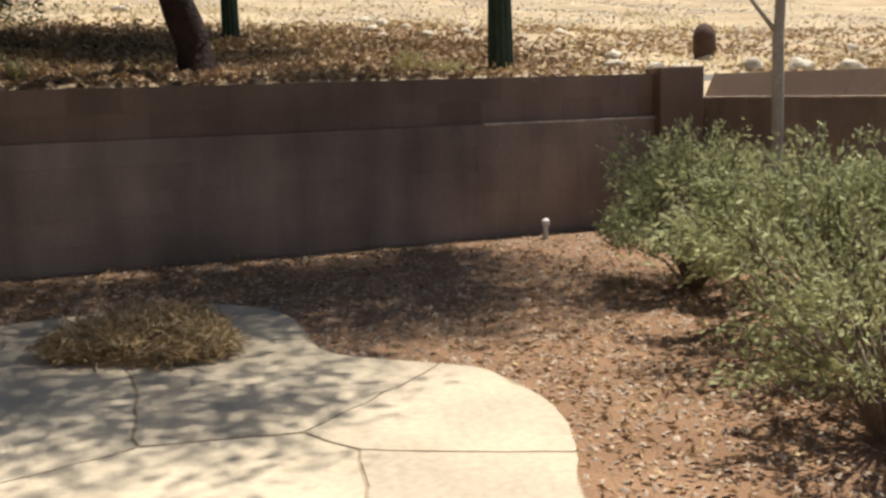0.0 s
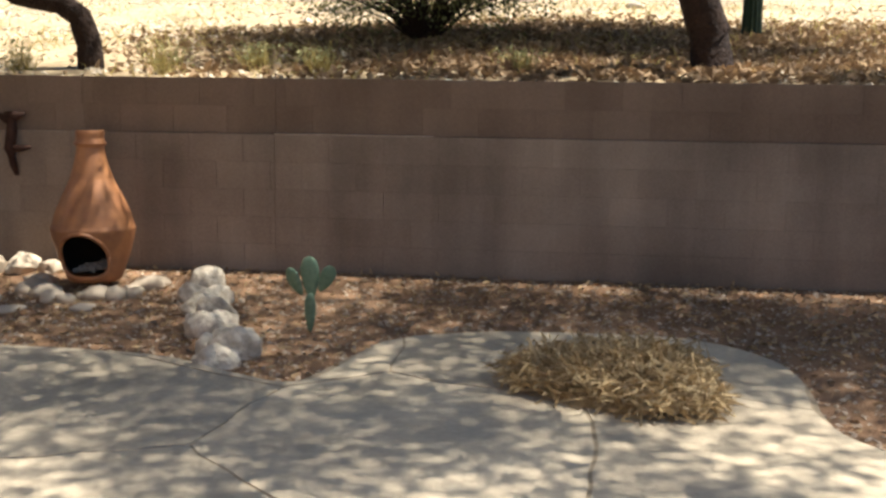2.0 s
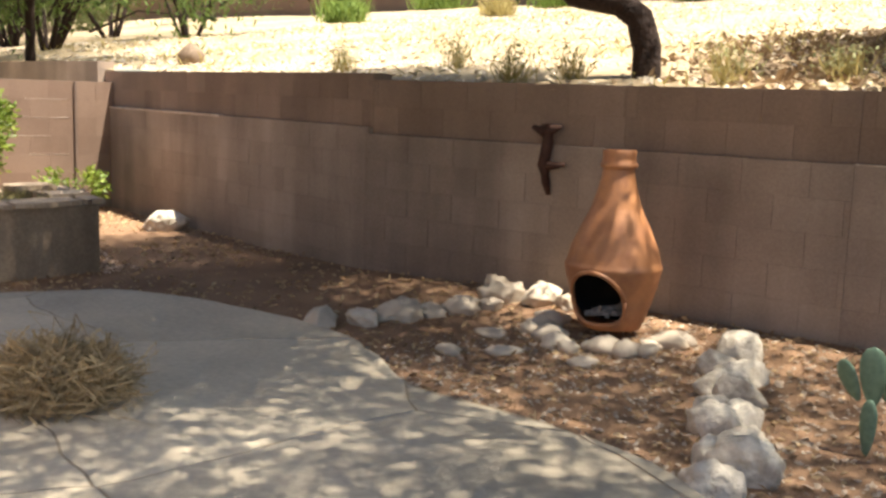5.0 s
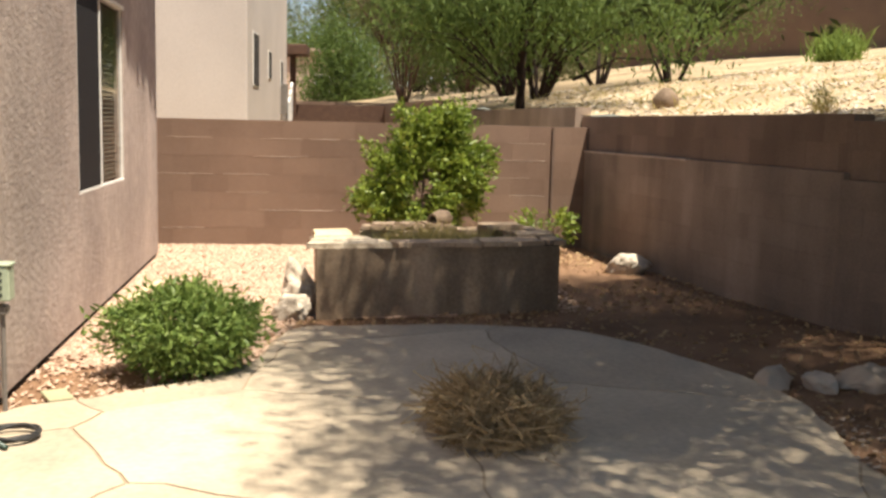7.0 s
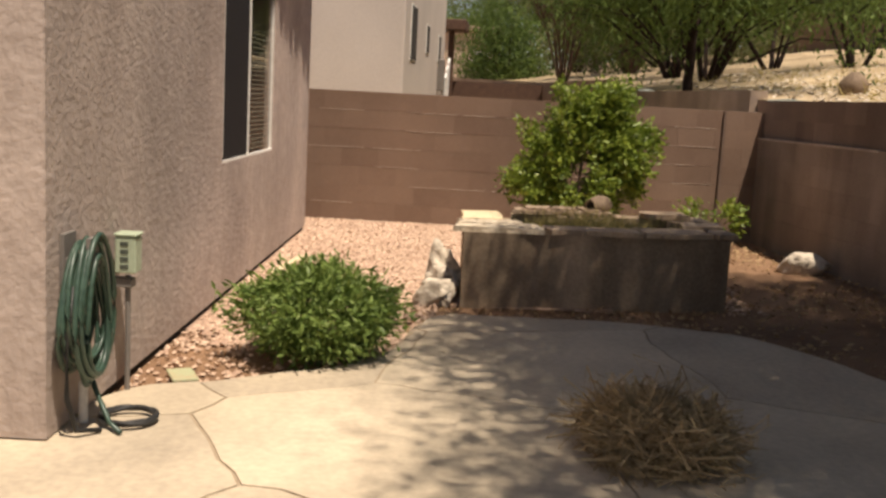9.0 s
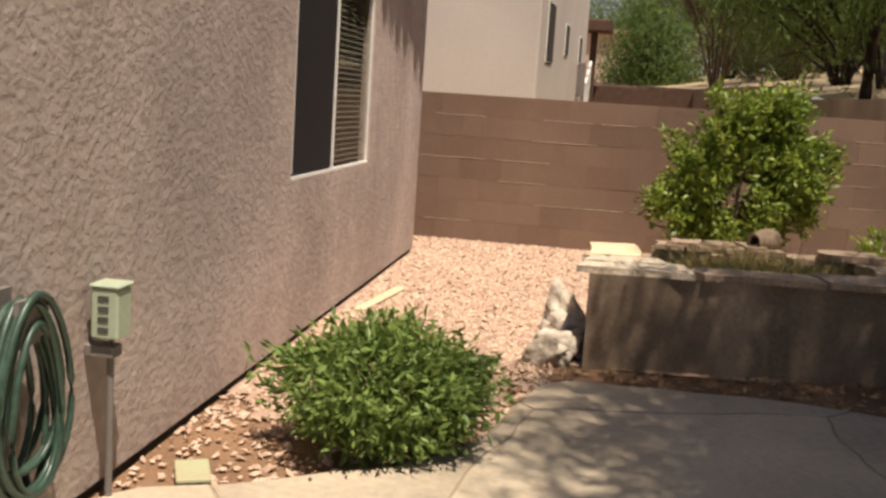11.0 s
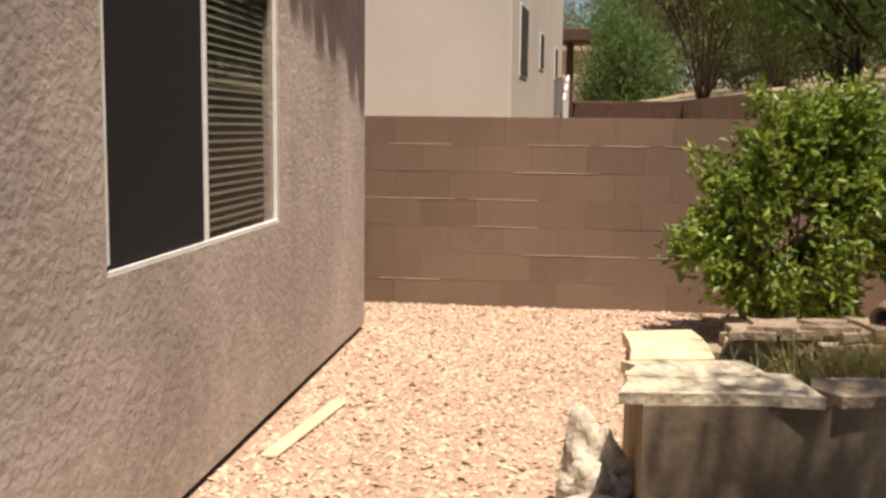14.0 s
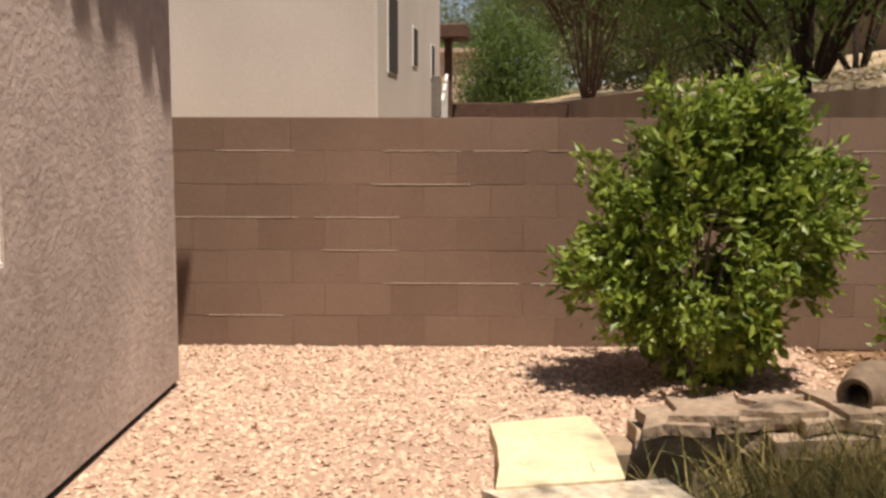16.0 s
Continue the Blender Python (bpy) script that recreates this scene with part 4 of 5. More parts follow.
    sheet("crown", v, f, material, ob)
    return ob


shrub("citrus_shrub", -12.15, 3.72, 0.0, 0.55, 0.6, 1.5, 17000, 0.068, LEAF, "bright green leafy shrub growing behind the planter", 3, spread=0.085, clump=80, shoots=36,
      lobes=[(0, 0, 0.65, 0.55, 0.60, 0.42), (0.1, -0.50, 0.50, 0.32, 0.27, 0.24), (0, 0.42, 0.92, 0.38, 0.34, 0.36), (0, 0.10, 1.18, 0.36, 0.38, 0.30), (-0.05, 0.02, 0.26, 0.34, 0.38, 0.22), (0, -0.25, 0.95, 0.36, 0.30, 0.25), (0, 0.32, 1.40, 0.22, 0.24, 0.24)])
shrub("small_shrub", -12.45, 5.2, 0.0, 0.3, 0.32, 0.55, 700, 0.07, LEAF, "small light green shrub in the wall corner", 5, low=0.05)
shrub("green_bush", -7.02, 1.80, 0.0, 0.31, 0.36, 0.50, 9500, 0.052, LEAF_GREEN, "low rounded green bush at the patio edge", 8, low=0.03, aspect=0.32, spread=0.15)
shrub("sage_bush", 1.85, 6.3, 0.06, 0.72, 0.78, 0.88, 7500, 0.05, LEAF_SAGE, "grey-green desert bush with twiggy stems", 12, stems=40, low=0.16, aspect=0.4, spread=0.085, clump=75, lumpy=0.6, shoots=55)
shrub("sage_bush", 2.0, 4.6, 0.05, 0.92, 0.92, 0.92, 9500, 0.05, LEAF_SAGE, "grey-green desert bush spilling over the dirt", 14, stems=46, low=0.12, aspect=0.4, spread=0.085, clump=75, lumpy=0.6, shoots=70)
shrub("sage_bush", 1.55, 3.35, 0.05, 0.58, 0.58, 0.7, 3800, 0.045, LEAF_SAGE, "twiggy grey-green bush with bare lower stems", 16, stems=40, low=0.1, aspect=0.4, spread=0.09, clump=60, lumpy=0.6, shoots=35)
tuft = thing("pond_grass", (-9.20, 3.48, 0.33), "tuft of dry yellow-green grass in the pond", "grass")
r = np.random.default_rng(21)
p = r.normal(size=(2000, 3)) * [0.09, 0.19, 0.0]
d = np.stack([r.normal(size=2000) * 0.6, r.normal(size=2000) * 0.7, np.full(2000, 1.0)], 1)
v, f = blades(p, d, 0.31, 0.0045, r, 0.5)
sheet("foliage", v, f, GRASS_DRY, tuft)
p = r.normal(size=(1300, 3)) * [0.10, 0.21, 0.0]
d = np.stack([r.normal(size=1300) * 0.5, r.normal(size=1300) * 0.5, np.full(1300, 1.0)], 1)
v, f = blades(p, d, 0.28, 0.0045, r, 0.5)
tagged(sheet("green_foliage", v, f, LEAF_OLIVE, tuft, "olive green blades"), kind="stuff")

prickly = thing("prickly_pear", (-3.55, 5.86, 0.03), "small blue-green prickly pear in the dirt bed", "cactus")
for i, (x, y, z, w, h, t1, t2) in enumerate([(0, 0, -0.02, 0.045, 0.24, 0, 10), (0.0, 0.02, 0.18, 0.07, 0.25, -4, 20), (-0.05, 0, 0.20, 0.06, 0.18, -32, -10), (0.06, 0, 0.23, 0.055, 0.18, 30, 15)]):
    bm = bmesh.new()
    bmesh.ops.create_icosphere(bm, subdivisions=3, radius=1)
    for vtx in bm.verts:
        k = 0.75 + 0.25 * vtx.co.z
        vtx.co = Vector((vtx.co.x * w * k, vtx.co.y * 0.014, (vtx.co.z + 1) * h / 2))
    bmesh.ops.transform(bm, matrix=pose(x, y, z, 0, t1, 0) @ pose(0, 0, 0, 0, 0, t2), verts=bm.verts[:])
    part("pad", bm, PAD, prickly, smooth=True)


def straw_pile(name, x, y, z, rx, ry, h, n, material, label, seed, size, rise=0.42, width=0.011, bend=0.9):
    r = np.random.default_rng(seed)
    ob = thing(name, (x, y, z), label, "straw pile")
    bm = bmesh.new()
    bmesh.ops.create_icosphere(bm, subdivisions=4, radius=1)
    for vtx in bm.verts:
        k = 0.82 + 0.22 * noise.noise(vtx.co * 2.1 + Vector((seed, 0, 0)))
        vtx.co = Vector((vtx.co.x * rx * k, vtx.co.y * ry * k, max(vtx.co.z, -0.05) * h * k * 0.8))
    part("core", bm, STRAW_OLD, ob, smooth=True)
    a, q = r.uniform(0, 2 * math.pi, n), r.uniform(0, 1, n) ** 0.55
    e = 0.85 + 0.25 * np.sin(a * 3 + seed) * r.uniform(0.4, 1, n)
    px, py = q * np.cos(a) * rx * e * 1.12, q * np.sin(a) * ry * e * 1.1
    pz = h * np.sqrt(np.maximum(0, 1 - q ** 2)) * 0.9 + r.uniform(0.0, 0.05, n)
    d = r.normal(size=(n, 3)) * [1, 1, rise]
    v, f = blades(np.stack([px, py, pz], 1), d, size, width, r, bend)
    v[:, 2] = np.maximum(v[:, 2], 0.002)
    sheet("straw", v, f, material, ob)
    return ob


straw_pile("straw_pile", -1.62, 5.35, PATIO_Z, 0.50, 0.44, 0.15, 8500, STRAW, "raked heap of yellow straw and clippings on the patio", 4, 0.10, 0.28)
heap = straw_pile("straw_pile", -5.72, 3.28, PATIO_Z, 0.22, 0.26, 0.18, 7500, STRAW_OLD, "mound of brown dry grass clippings on the patio", 9, 0.10, 0.30, 0.006, 1.5)
r = np.random.default_rng(19)
a, q = r.uniform(0, 2 * math.pi, 1500), r.uniform(0, 1, 1500) ** 0.6
e = 1.0 + 0.35 * np.sin(a * 2 + 0.7) + 0.15 * np.sin(a * 5)
p = np.stack([q * np.cos(a) * 0.25 * e, q * np.sin(a) * 0.28 * e, 0.17 * np.sqrt(1 - q ** 2) + r.uniform(0.0, 0.06, 1500)], 1)
v, f = blades(p, r.normal(size=(1500, 3)) * [1, 1, 0.25], 0.15, 0.006, r, 1.4)
v[:, 2] = np.maximum(v[:, 2], 0.002)
tagged(sheet("loose_straw", v, f, STRAW, heap, "pale loose straw on top"), kind="stuff")
stub = thing("pipe_stub", (1.30, 8.5, 0.08), "short pale pipe stub by the wall foot", "pipe")
bm = bmesh.new()
tube(bm, [(0, 0, -0.03), (0, 0, 0.11)], 0.022, 10)
tube(bm, [(0, 0, 0.11), (0, 0, 0.15), (0, 0, 0.17)], [0.036, 0.036, 0.015], 10)
part("pipe", bm, PIPE, stub)
sap = thing("young_tree", (2.05, 5.55, 0.05), "thin pale-barked young tree rising from the bushes", "tree")
bm = bmesh.new()
tube(bm, [(0, 0, -0.05), (-0.01, 0, 0.5), (0.03, 0, 1.0), (0.02, 0, 1.6), (0.05, 0, 2.3), (0.0, 0.1, 3.2)], [0.042, 0.040, 0.034, 0.036, 0.03, 0.016], 9)
tube(bm, [(0.03, 0, 1.62), (-0.12, 0, 1.8), (-0.35, 0.05, 2.1)], [0.016, 0.012, 0.006], 7)
part("trunk", bm, BARK_PALE, sap, smooth=True)


def tree(name, x, y, z, limbs, crown, n, leaf, bark, material, label, seed, aspect=0.25, droop=0.5, clump=60, spread=0.28, twigs=60):
    """limbs: lists of points and end radii; crown: ellipsoids (cx, cy, cz, rx, ry, rz) filled with drooping leaf sprays."""
    r = np.random.default_rng(seed)
    ob = thing(name, (x, y, z), label, "tree")
    for j, (pts, r0, r1) in enumerate(limbs):
        bm = bmesh.new()
        k = len(pts)
        fine_pts, rad = [], []
        for i in range(k - 1):
            for s in range(4):
                u = (i + s / 4) / (k - 1)
                q = Vector(pts[i]).lerp(Vector(pts[i + 1]), s / 4)
                q += Vector((noise.noise(q * 2 + Vector((seed, 0, 0))), noise.noise(q * 2 + Vector((0, seed, 0))), 0)) * r0 * 0.35
                fine_pts.append(q)
                rad.append(r0 + (r1 - r0) * u)
        fine_pts.append(Vector(pts[-1]))
        rad.append(r1)
        tube(bm, fine_pts, rad, 10)
        part("limb" if j else "trunk", bm, bark, ob, smooth=True)
    bm = bmesh.new()
    vol = np.array([c[3] * c[4] * c[5] for c in crown])
    pick = r.choice(len(crown), max(8, n // clump), p=vol / vol.sum())
    cc = np.array(crown)
    u = r.normal(size=(len(pick), 3))
    u = u / np.linalg.norm(u, axis=1, keepdims=True) * (r.uniform(0.12, 1, (len(pick), 1)) ** 0.4)
    centres = cc[pick, :3] + u * cc[pick, 3:]
    i = r.integers(0, len(pick), n)
    pts = centres[i] + r.normal(size=(n, 3)) * np.array([spread, spread, spread * 1.2])
    v, f = leaf_quads(pts, leaf, aspect, r, droop=droop)
    sheet("crown", v, f, material, ob)
    for k in range(min(twigs, len(pick))):
        c = Vector(centres[k])
        hub = Vector((c.x * 0.4, c.y * 0.4, c.z * 0.58))
        tube(bm, [hub, hub.lerp(c, 0.5) + Vector((0, 0, 0.12)), c + Vector((0, 0, -0.1))], [0.022, 0.013, 0.004], 5)
    tagged(part("twigwork", bm, bark, ob, smooth=True), kind="stuff")
    return ob


def along_sun(crown, rises):
    """Layers of a deep crown, each lifted towards the sun."""
    out = []
    for up in rises:
        out += [(cx + sun_dir.x / sun_dir.z * up, cy + sun_dir.y / sun_dir.z * up, cz + up, rx * 0.97, ry * 0.97, rz) for cx, cy, cz, rx, ry, rz in crown]
    return out


# the two dark mesquites whose shade falls on the patio
t1 = hill_z(-1.75, 9.25)
tree("mesquite_tree", -1.75, 9.25, t1, [([(0.05, 0, -0.3), (-0.03, 0, 0.3), (-0.2, 0, 0.9), (-0.35, -0.3, 2.0), (-0.3, -0.8, 3.0)], 0.19, 0.09), ([(-0.12, 0, 1.3), (-0.9, -0.6, 2.3), (-2.0, -1.4, 3.0)], 0.10, 0.04), ([(-0.12, 0, 1.4), (0.8, -0.6, 2.4), (1.8, -1.0, 3.0)], 0.10, 0.04)],
     along_sun([(-0.6, -1.6, 3.3, 1.9, 1.6, 0.7), (-3.2, 2.4, 3.5, 1.7, 1.8, 0.7), (-0.4, 4.2, 3.7, 1.8, 1.3, 0.6), (3.2, -0.9, 3.4, 1.3, 1.2, 0.6), (-1.6, -3.2, 3.2, 1.5, 1.3, 0.6), (1.2, -1.8, 3.3, 1.6, 1.3, 0.6), (2.6, -1.4, 3.4, 1.6, 1.3, 0.6), (3.6, -1.7, 3.4, 1.2, 1.2, 0.6), (2.3, -0.3, 3.4, 1.4, 1.2, 0.6), (2.9, -1.9, 3.3, 1.3, 1.2, 0.6), (-1.2, 1.6, 3.4, 2.2, 1.6, 0.7), (0.6, -3.3, 3.2, 1.3, 0.9, 0.5), (1.7, -3.3, 3.2, 1.2, 1.1, 0.5), (-2.6, 0.8, 3.3, 1.4, 1.6, 0.7), (0.4, 2.4, 3.5, 1.9, 1.6, 0.7), (-1.2, 3.2, 3.5, 1.9, 1.3, 0.7), (-2.0, 2.2, 3.6, 1.6, 1.5, 0.6), (1.0, -4.6, 3.1, 1.5, 0.9, 0.4), (-0.5, -4.3, 3.1, 1.3, 1.0, 0.4), (0.5, -4.0, 3.2, 1.3, 0.9, 0.4), (-0.5, -3.8, 3.5, 1.4, 0.8, 0.4), (1.5, -3.9, 3.3, 1.2, 0.8, 0.4)], (-0.5, 1.0)), 134000, 0.11, BARK, LEAF_MESQUITE, "dark-barked mesquite tree on the hill overhanging the yard", 31, clump=150, spread=0.24, aspect=0.3)
t2 = hill_z(-6.55, 7.6)
tree("mesquite_tree", -6.55, 7.6, t2, [([(0.03, 0, -0.3), (0.0, 0, 0.2), (-0.05, -0.04, 0.42), (-0.16, -0.14, 0.52), (-0.40, -0.36, 0.57), (-0.56, -0.56, 0.82), (-0.6, -0.8, 1.3), (-0.8, -1.5, 2.3)], 0.112, 0.07), ([(-0.6, -0.8, 1.3), (0.1, -1.5, 2.1), (1.2, -2.2, 2.6)], 0.08, 0.04), ([(-0.7, -1.2, 1.8), (-0.6, -2.4, 2.4), (-0.4, -3.4, 2.7)], 0.07, 0.03)],
     along_sun([(-1.1, -1.0, 3.1, 1.8, 1.6, 0.7), (-0.55, -2.6, 3.0, 1.1, 1.4, 0.6), (0.55, -3.0, 3.1, 1.7, 1.5, 0.6), (0.1, -2.6, 3.3, 1.6, 1.5, 0.7), (0.9, -2.7, 3.4, 1.4, 1.3, 0.6), (2.1, -1.7, 3.2, 1.4, 1.6, 0.5), (2.3, -3.3, 3.1, 1.5, 1.2, 0.5), (1.6, -2.4, 3.4, 1.5, 1.3, 0.5), (0.65, -0.7, 3.2, 1.5, 1.4, 0.6), (-1.4, -1.9, 2.9, 1.1, 0.9, 0.5), (-0.3, -1.3, 2.9, 1.1, 0.9, 0.5)], (-1.3, 0.5, 2.4)), 95000, 0.11, BARK, LEAF_MESQUITE, "leaning dark-barked mesquite tree on the hill behind the wall", 37, clump=150, spread=0.24, aspect=0.3)

# trees past the far wall
FAR_TREES = [(-19.0, 6.6, 3.8, 2.8, 11000, LEAF_FEATHER, BARK), (-27.5, 5.1, 5.2, 2.2, 6500, LEAF_OLIVE, TIMBER), (-30.0, 7.2, 5.4, 2.6, 8000, LEAF_OLIVE, TIMBER), (-31, 8.6, 5.5, 3.6, 12000, LEAF_FEATHER, BARK),
             (-36, 4.2, 5.2, 1.8, 10000, LEAF_FEATHER, BARK), (-25, 9.5, 4.6, 3.6, 14000, LEAF_OLIVE, BARK), (-42, 9.5, 7.0, 4.2, 12000, LEAF_OLIVE, BARK), (-58, 2.0, 7.0, 4.5, 9000, LEAF_FEATHER, BARK), (-30, 13.5, 5.0, 3.6, 9000, LEAF_OLIVE, BARK),
             (-20.5, 9.6, 3.8, 2.6, 12000, LEAF_FEATHER, BARK), (-23.5, 7.0, 4.4, 2.2, 9000, LEAF_OLIVE, BARK), (-39.0, 6.8, 6.5, 2.4, 11000, LEAF_OLIVE, BARK), (-56.0, 6.5, 9.0, 4.0, 9000, LEAF_FEATHER, BARK), (-62, 2.5, 10.0, 5.0, 6500, LEAF_OLIVE, BARK), (-61, 10.5, 9.5, 5.0, 6500, LEAF_OLIVE, BARK), (-60, 15.5, 8.5, 4.5, 5500, LEAF_FEATHER, BARK), (-50, 8.0, 7.5, 4.0, 7000, LEAF_OLIVE, BARK)]
for i, (x, y, h, w, n, m, bark) in enumerate(FAR_TREES):
    zz = hill_z(x, y) if y > 5 else -0.2
    rt = random.Random(50 + i)
    bare = bark is TIMBER
    limbs = []
    stems = rt.randint(9, 12) if bare else rt.randint(4, 7)
    for k in range(stems):
        a = 2 * math.pi * k / stems + rt.uniform(-0.5, 0.5)
        lean, up = rt.uniform(0.4, 1.1) * w, h * rt.uniform(0.7, 1.0 if bare else 0.8)
        ca, sa = math.cos(a), math.sin(a)
        bend = rt.uniform(-0.15, 0.15) * w
        pts = [(0.05 * ca, 0.05 * sa, -0.2), (lean * 0.3 * ca - bend * sa, lean * 0.3 * sa + bend * ca, up * 0.35), (lean * 0.65 * ca, lean * 0.65 * sa, up * 0.68), (lean * ca, lean * sa, up)]
        limbs.append((pts, rt.uniform(0.022, 0.034) if bare else rt.uniform(0.035, 0.06), 0.010))
        if bare:
            for fork in (pts[1], pts[2], pts[2]):
                b = a + rt.uniform(-0.9, 0.9)
                d = rt.uniform(0.3, 0.6) * w
                limbs.append(([fork, (fork[0] + d * 0.5 * math.cos(b), fork[1] + d * 0.5 * math.sin(b), fork[2] + h * 0.14), (fork[0] + d * math.cos(b), fork[1] + d * math.sin(b), fork[2] + h * rt.uniform(0.22, 0.34))], 0.016, 0.005))
    crown = [(0, 0, h * 0.6, w * 0.8, w * 0.8, h * 0.34)]
    for k in range(5):
        a = rt.uniform(0, 2 * math.pi)
        e = rt.uniform(0.3, 0.75) * w
        crown.append((e * math.cos(a), e * math.sin(a), h * rt.uniform(0.32, 0.8), w * rt.uniform(0.3, 0.5), w * rt.uniform(0.3, 0.5), h * rt.uniform(0.12, 0.24)))
    tree("desert_tree", x, y, zz, limbs, crown, int(n * 2.1), 0.09 if x > -33 else 0.15 if x > -45 else 0.24, bark, m, "bare-branched brown desert tree beyond the garden wall" if bare else "multi-stemmed feathery desert tree beyond the garden wall", 60 + i, spread=0.26 if x > -45 else 0.5, clump=80, droop=0.8, twigs=90)
for i, (x, y, s, h) in enumerate([(-33.0, 6.6, 1.5, 1.5), (-35.5, 8.2, 1.6, 1.7), (-39.0, 8.4, 1.8, 1.8), (-33.5, 10.2, 1.5, 1.4), (-44.0, 10.5, 2.2, 2.0), (-37.5, 11.8, 1.7, 1.5)]):
    shrub("desert_bush", x, y, hill_z(x, y), s, s, h, 3200, 0.14, LEAF_OLIVE, "dusty olive desert bush on the slope", 300 + i, stems=14, low=0.05, lumpy=0.6)
# drooping tree whose branches hang into view over the wall corner
tree("drooping_tree", -16.8, 5.8, hill_z(-16.8, 5.8), [([(0, 0, -0.2), (0.05, 0.0, 1.0), (0.2, 0.1, 2.6)], 0.08, 0.05), ([(0.1, 0.0, 1.4), (1.2, 0.5, 2.3), (2.6, 0.9, 2.2), (3.3, 1.0, 1.5)], 0.06, 0.012), ([(0.1, 0.0, 1.5), (0.9, -0.9, 2.2), (1.6, -1.6, 2.4)], 0.05, 0.02)],
     [(0.2, -0.2, 1.9, 2.2, 2.0, 1.0), (1.6, 0.5, 1.7, 1.5, 1.4, 0.8), (2.9, 1.2, 1.3, 1.0, 0.9, 0.7), (1.0, -1.5, 1.7, 1.6, 1.1, 0.8), (-1.2, -0.6, 1.4, 1.3, 1.3, 0.9)], 34000, 0.11, BARK, LEAF_FEATHER, "drooping green palo verde hanging over the wall corner", 77, droop=1.2, spread=0.22)

# ---- things on the hill ----
def column_cactus(x, y, r0, h, label, seed):
    z = hill_z(x, y)
    ob = thing("columnar_cactus", (x, y, z), label, "cactus")
    bm = bmesh.new()
    rows = []
    ribs, sides = 12, 48
    for j in range(13):
        u = j / 12
        rr = r0 * (1 + 0.06 * math.sin(u * 9 + seed)) * (1.0 if u < 0.85 else max(0.05, math.cos((u - 0.85) / 0.15 * 1.5)))
        rows.append([bm.verts.new(((rr * (1 + 0.10 * math.cos(ribs * a))) * math.cos(a), (rr * (1 + 0.10 * math.cos(ribs * a))) * math.sin(a), -0.1 + (h + 0.1) * u)) for a in [2 * math.pi * k / sides for k in range(sides)]])
    for a, b in zip(rows, rows[1:]):
        for k in range(sides):
            bm.faces.new((a[k], a[(k + 1) % sides], b[(k + 1) % sides], b[k]))
    bm.faces.new(rows[-1])
    part("stem", bm, CACTUS, ob, smooth=True)


column_cactus(1.18, 10.0, 0.115, 2.2, "dark green ribbed columnar cactus on the hill", 1)
column_cactus(-1.72, 12.6, 0.10, 2.0, "slim dark columnar cactus behind the tree", 2)
bz = hill_z(3.7, 11.0)
barrel = thing("barrel_cactus", (3.7, 11.0, bz), "round dark barrel cactus on the hill", "cactus")
bm = bmesh.new()
lathe(bm, [(0.1, -0.05), (0.13, 0.1), (0.13, 0.26), (0.09, 0.36), (0.01, 0.4)], 24)
part("stem", bm, TIMBER, barrel, smooth=True)
shrub("creosote_bush", -4.85, 10.7, hill_z(-4.85, 10.7), 1.5, 1.2, 1.3, 11000, 0.055, LEAF_OLIVE, "dark twiggy creosote bush on the hill", 91, stems=110, low=0.1, aspect=0.4, twig=BARK, lumpy=0.6, shoots=60)
for i, (x, y, s, c) in enumerate([(-17.5, 20.6, 1.0, 0), (-21, 19.4, 0.9, 0), (-25, 18.6, 1.1, 0), (-15, 21.2, 0.8, 1), (-12.5, 21.4, 1.0, 1), (-9.5, 22.0, 0.8, 0), (-7, 22.8, 0.8, 1), (-28, 17.3, 1.1, 0), (-19, 16.0, 0.6, 1), (-20.5, 13.0, 0.7, 0)]):
    g = thing("grass_clump", (x, y, hill_z(x, y)), "bright grass clump on the dry hill" if c == 0 else "yellow dry grass clump on the hill", "grass")
    r = np.random.default_rng(200 + i)
    p = r.normal(size=(500, 3)) * [0.35 * s, 0.35 * s, 0]
    d = np.stack([r.normal(size=500) * 0.4, r.normal(size=500) * 0.4, np.ones(500)], 1)
    v, f = blades(p * 0.75, d, 0.66 * s, 0.026, r, 0.6)
    sheet("foliage", v, f, GRASS_GREEN if c == 0 else GRASS_DRY, g)
for i, (x, dy, hgt) in enumerate([(-7.25, 0.55, 0.42), (-6.95, 0.75, 0.34), (-5.75, 0.6, 0.40), (-5.2, 0.9, 0.32), (-4.6, 0.7, 0.30), (-8.6, 1.3, 0.40), (-9.9, 1.0, 0.36), (-3.1, 0.8, 0.26), (0.2, 1.1, 0.28), (0.55, 0.8, 0.20)]):
    y = wall_line(x) + dy
    g = thing("dry_weed", (x, y, hill_z(x, y) - 0.01), "thin dry weed with pale stalks above the wall", "weed")
    r = np.random.default_rng(400 + i)
    hgt *= 0.72
    p = r.normal(size=(90, 3)) * [0.05, 0.05, 0]
    v, f = blades(p, np.stack([r.normal(size=90) * 0.35, r.normal(size=90) * 0.35, np.ones(90)], 1), hgt, 0.007, r, 0.5)
    sheet("stalk_tuft", v, f, GRASS_DRY, g)
    tips = p[r.integers(0, 90, 130)] + np.stack([r.normal(size=130) * 0.09, r.normal(size=130) * 0.09, r.uniform(0.3, 1.0, 130) * hgt], 1)
    v, f = leaf_quads(tips, 0.04, 0.4, r)
    sheet("foliage", v, f, LEAF_SAGE, g)
r = np.random.default_rng(77)
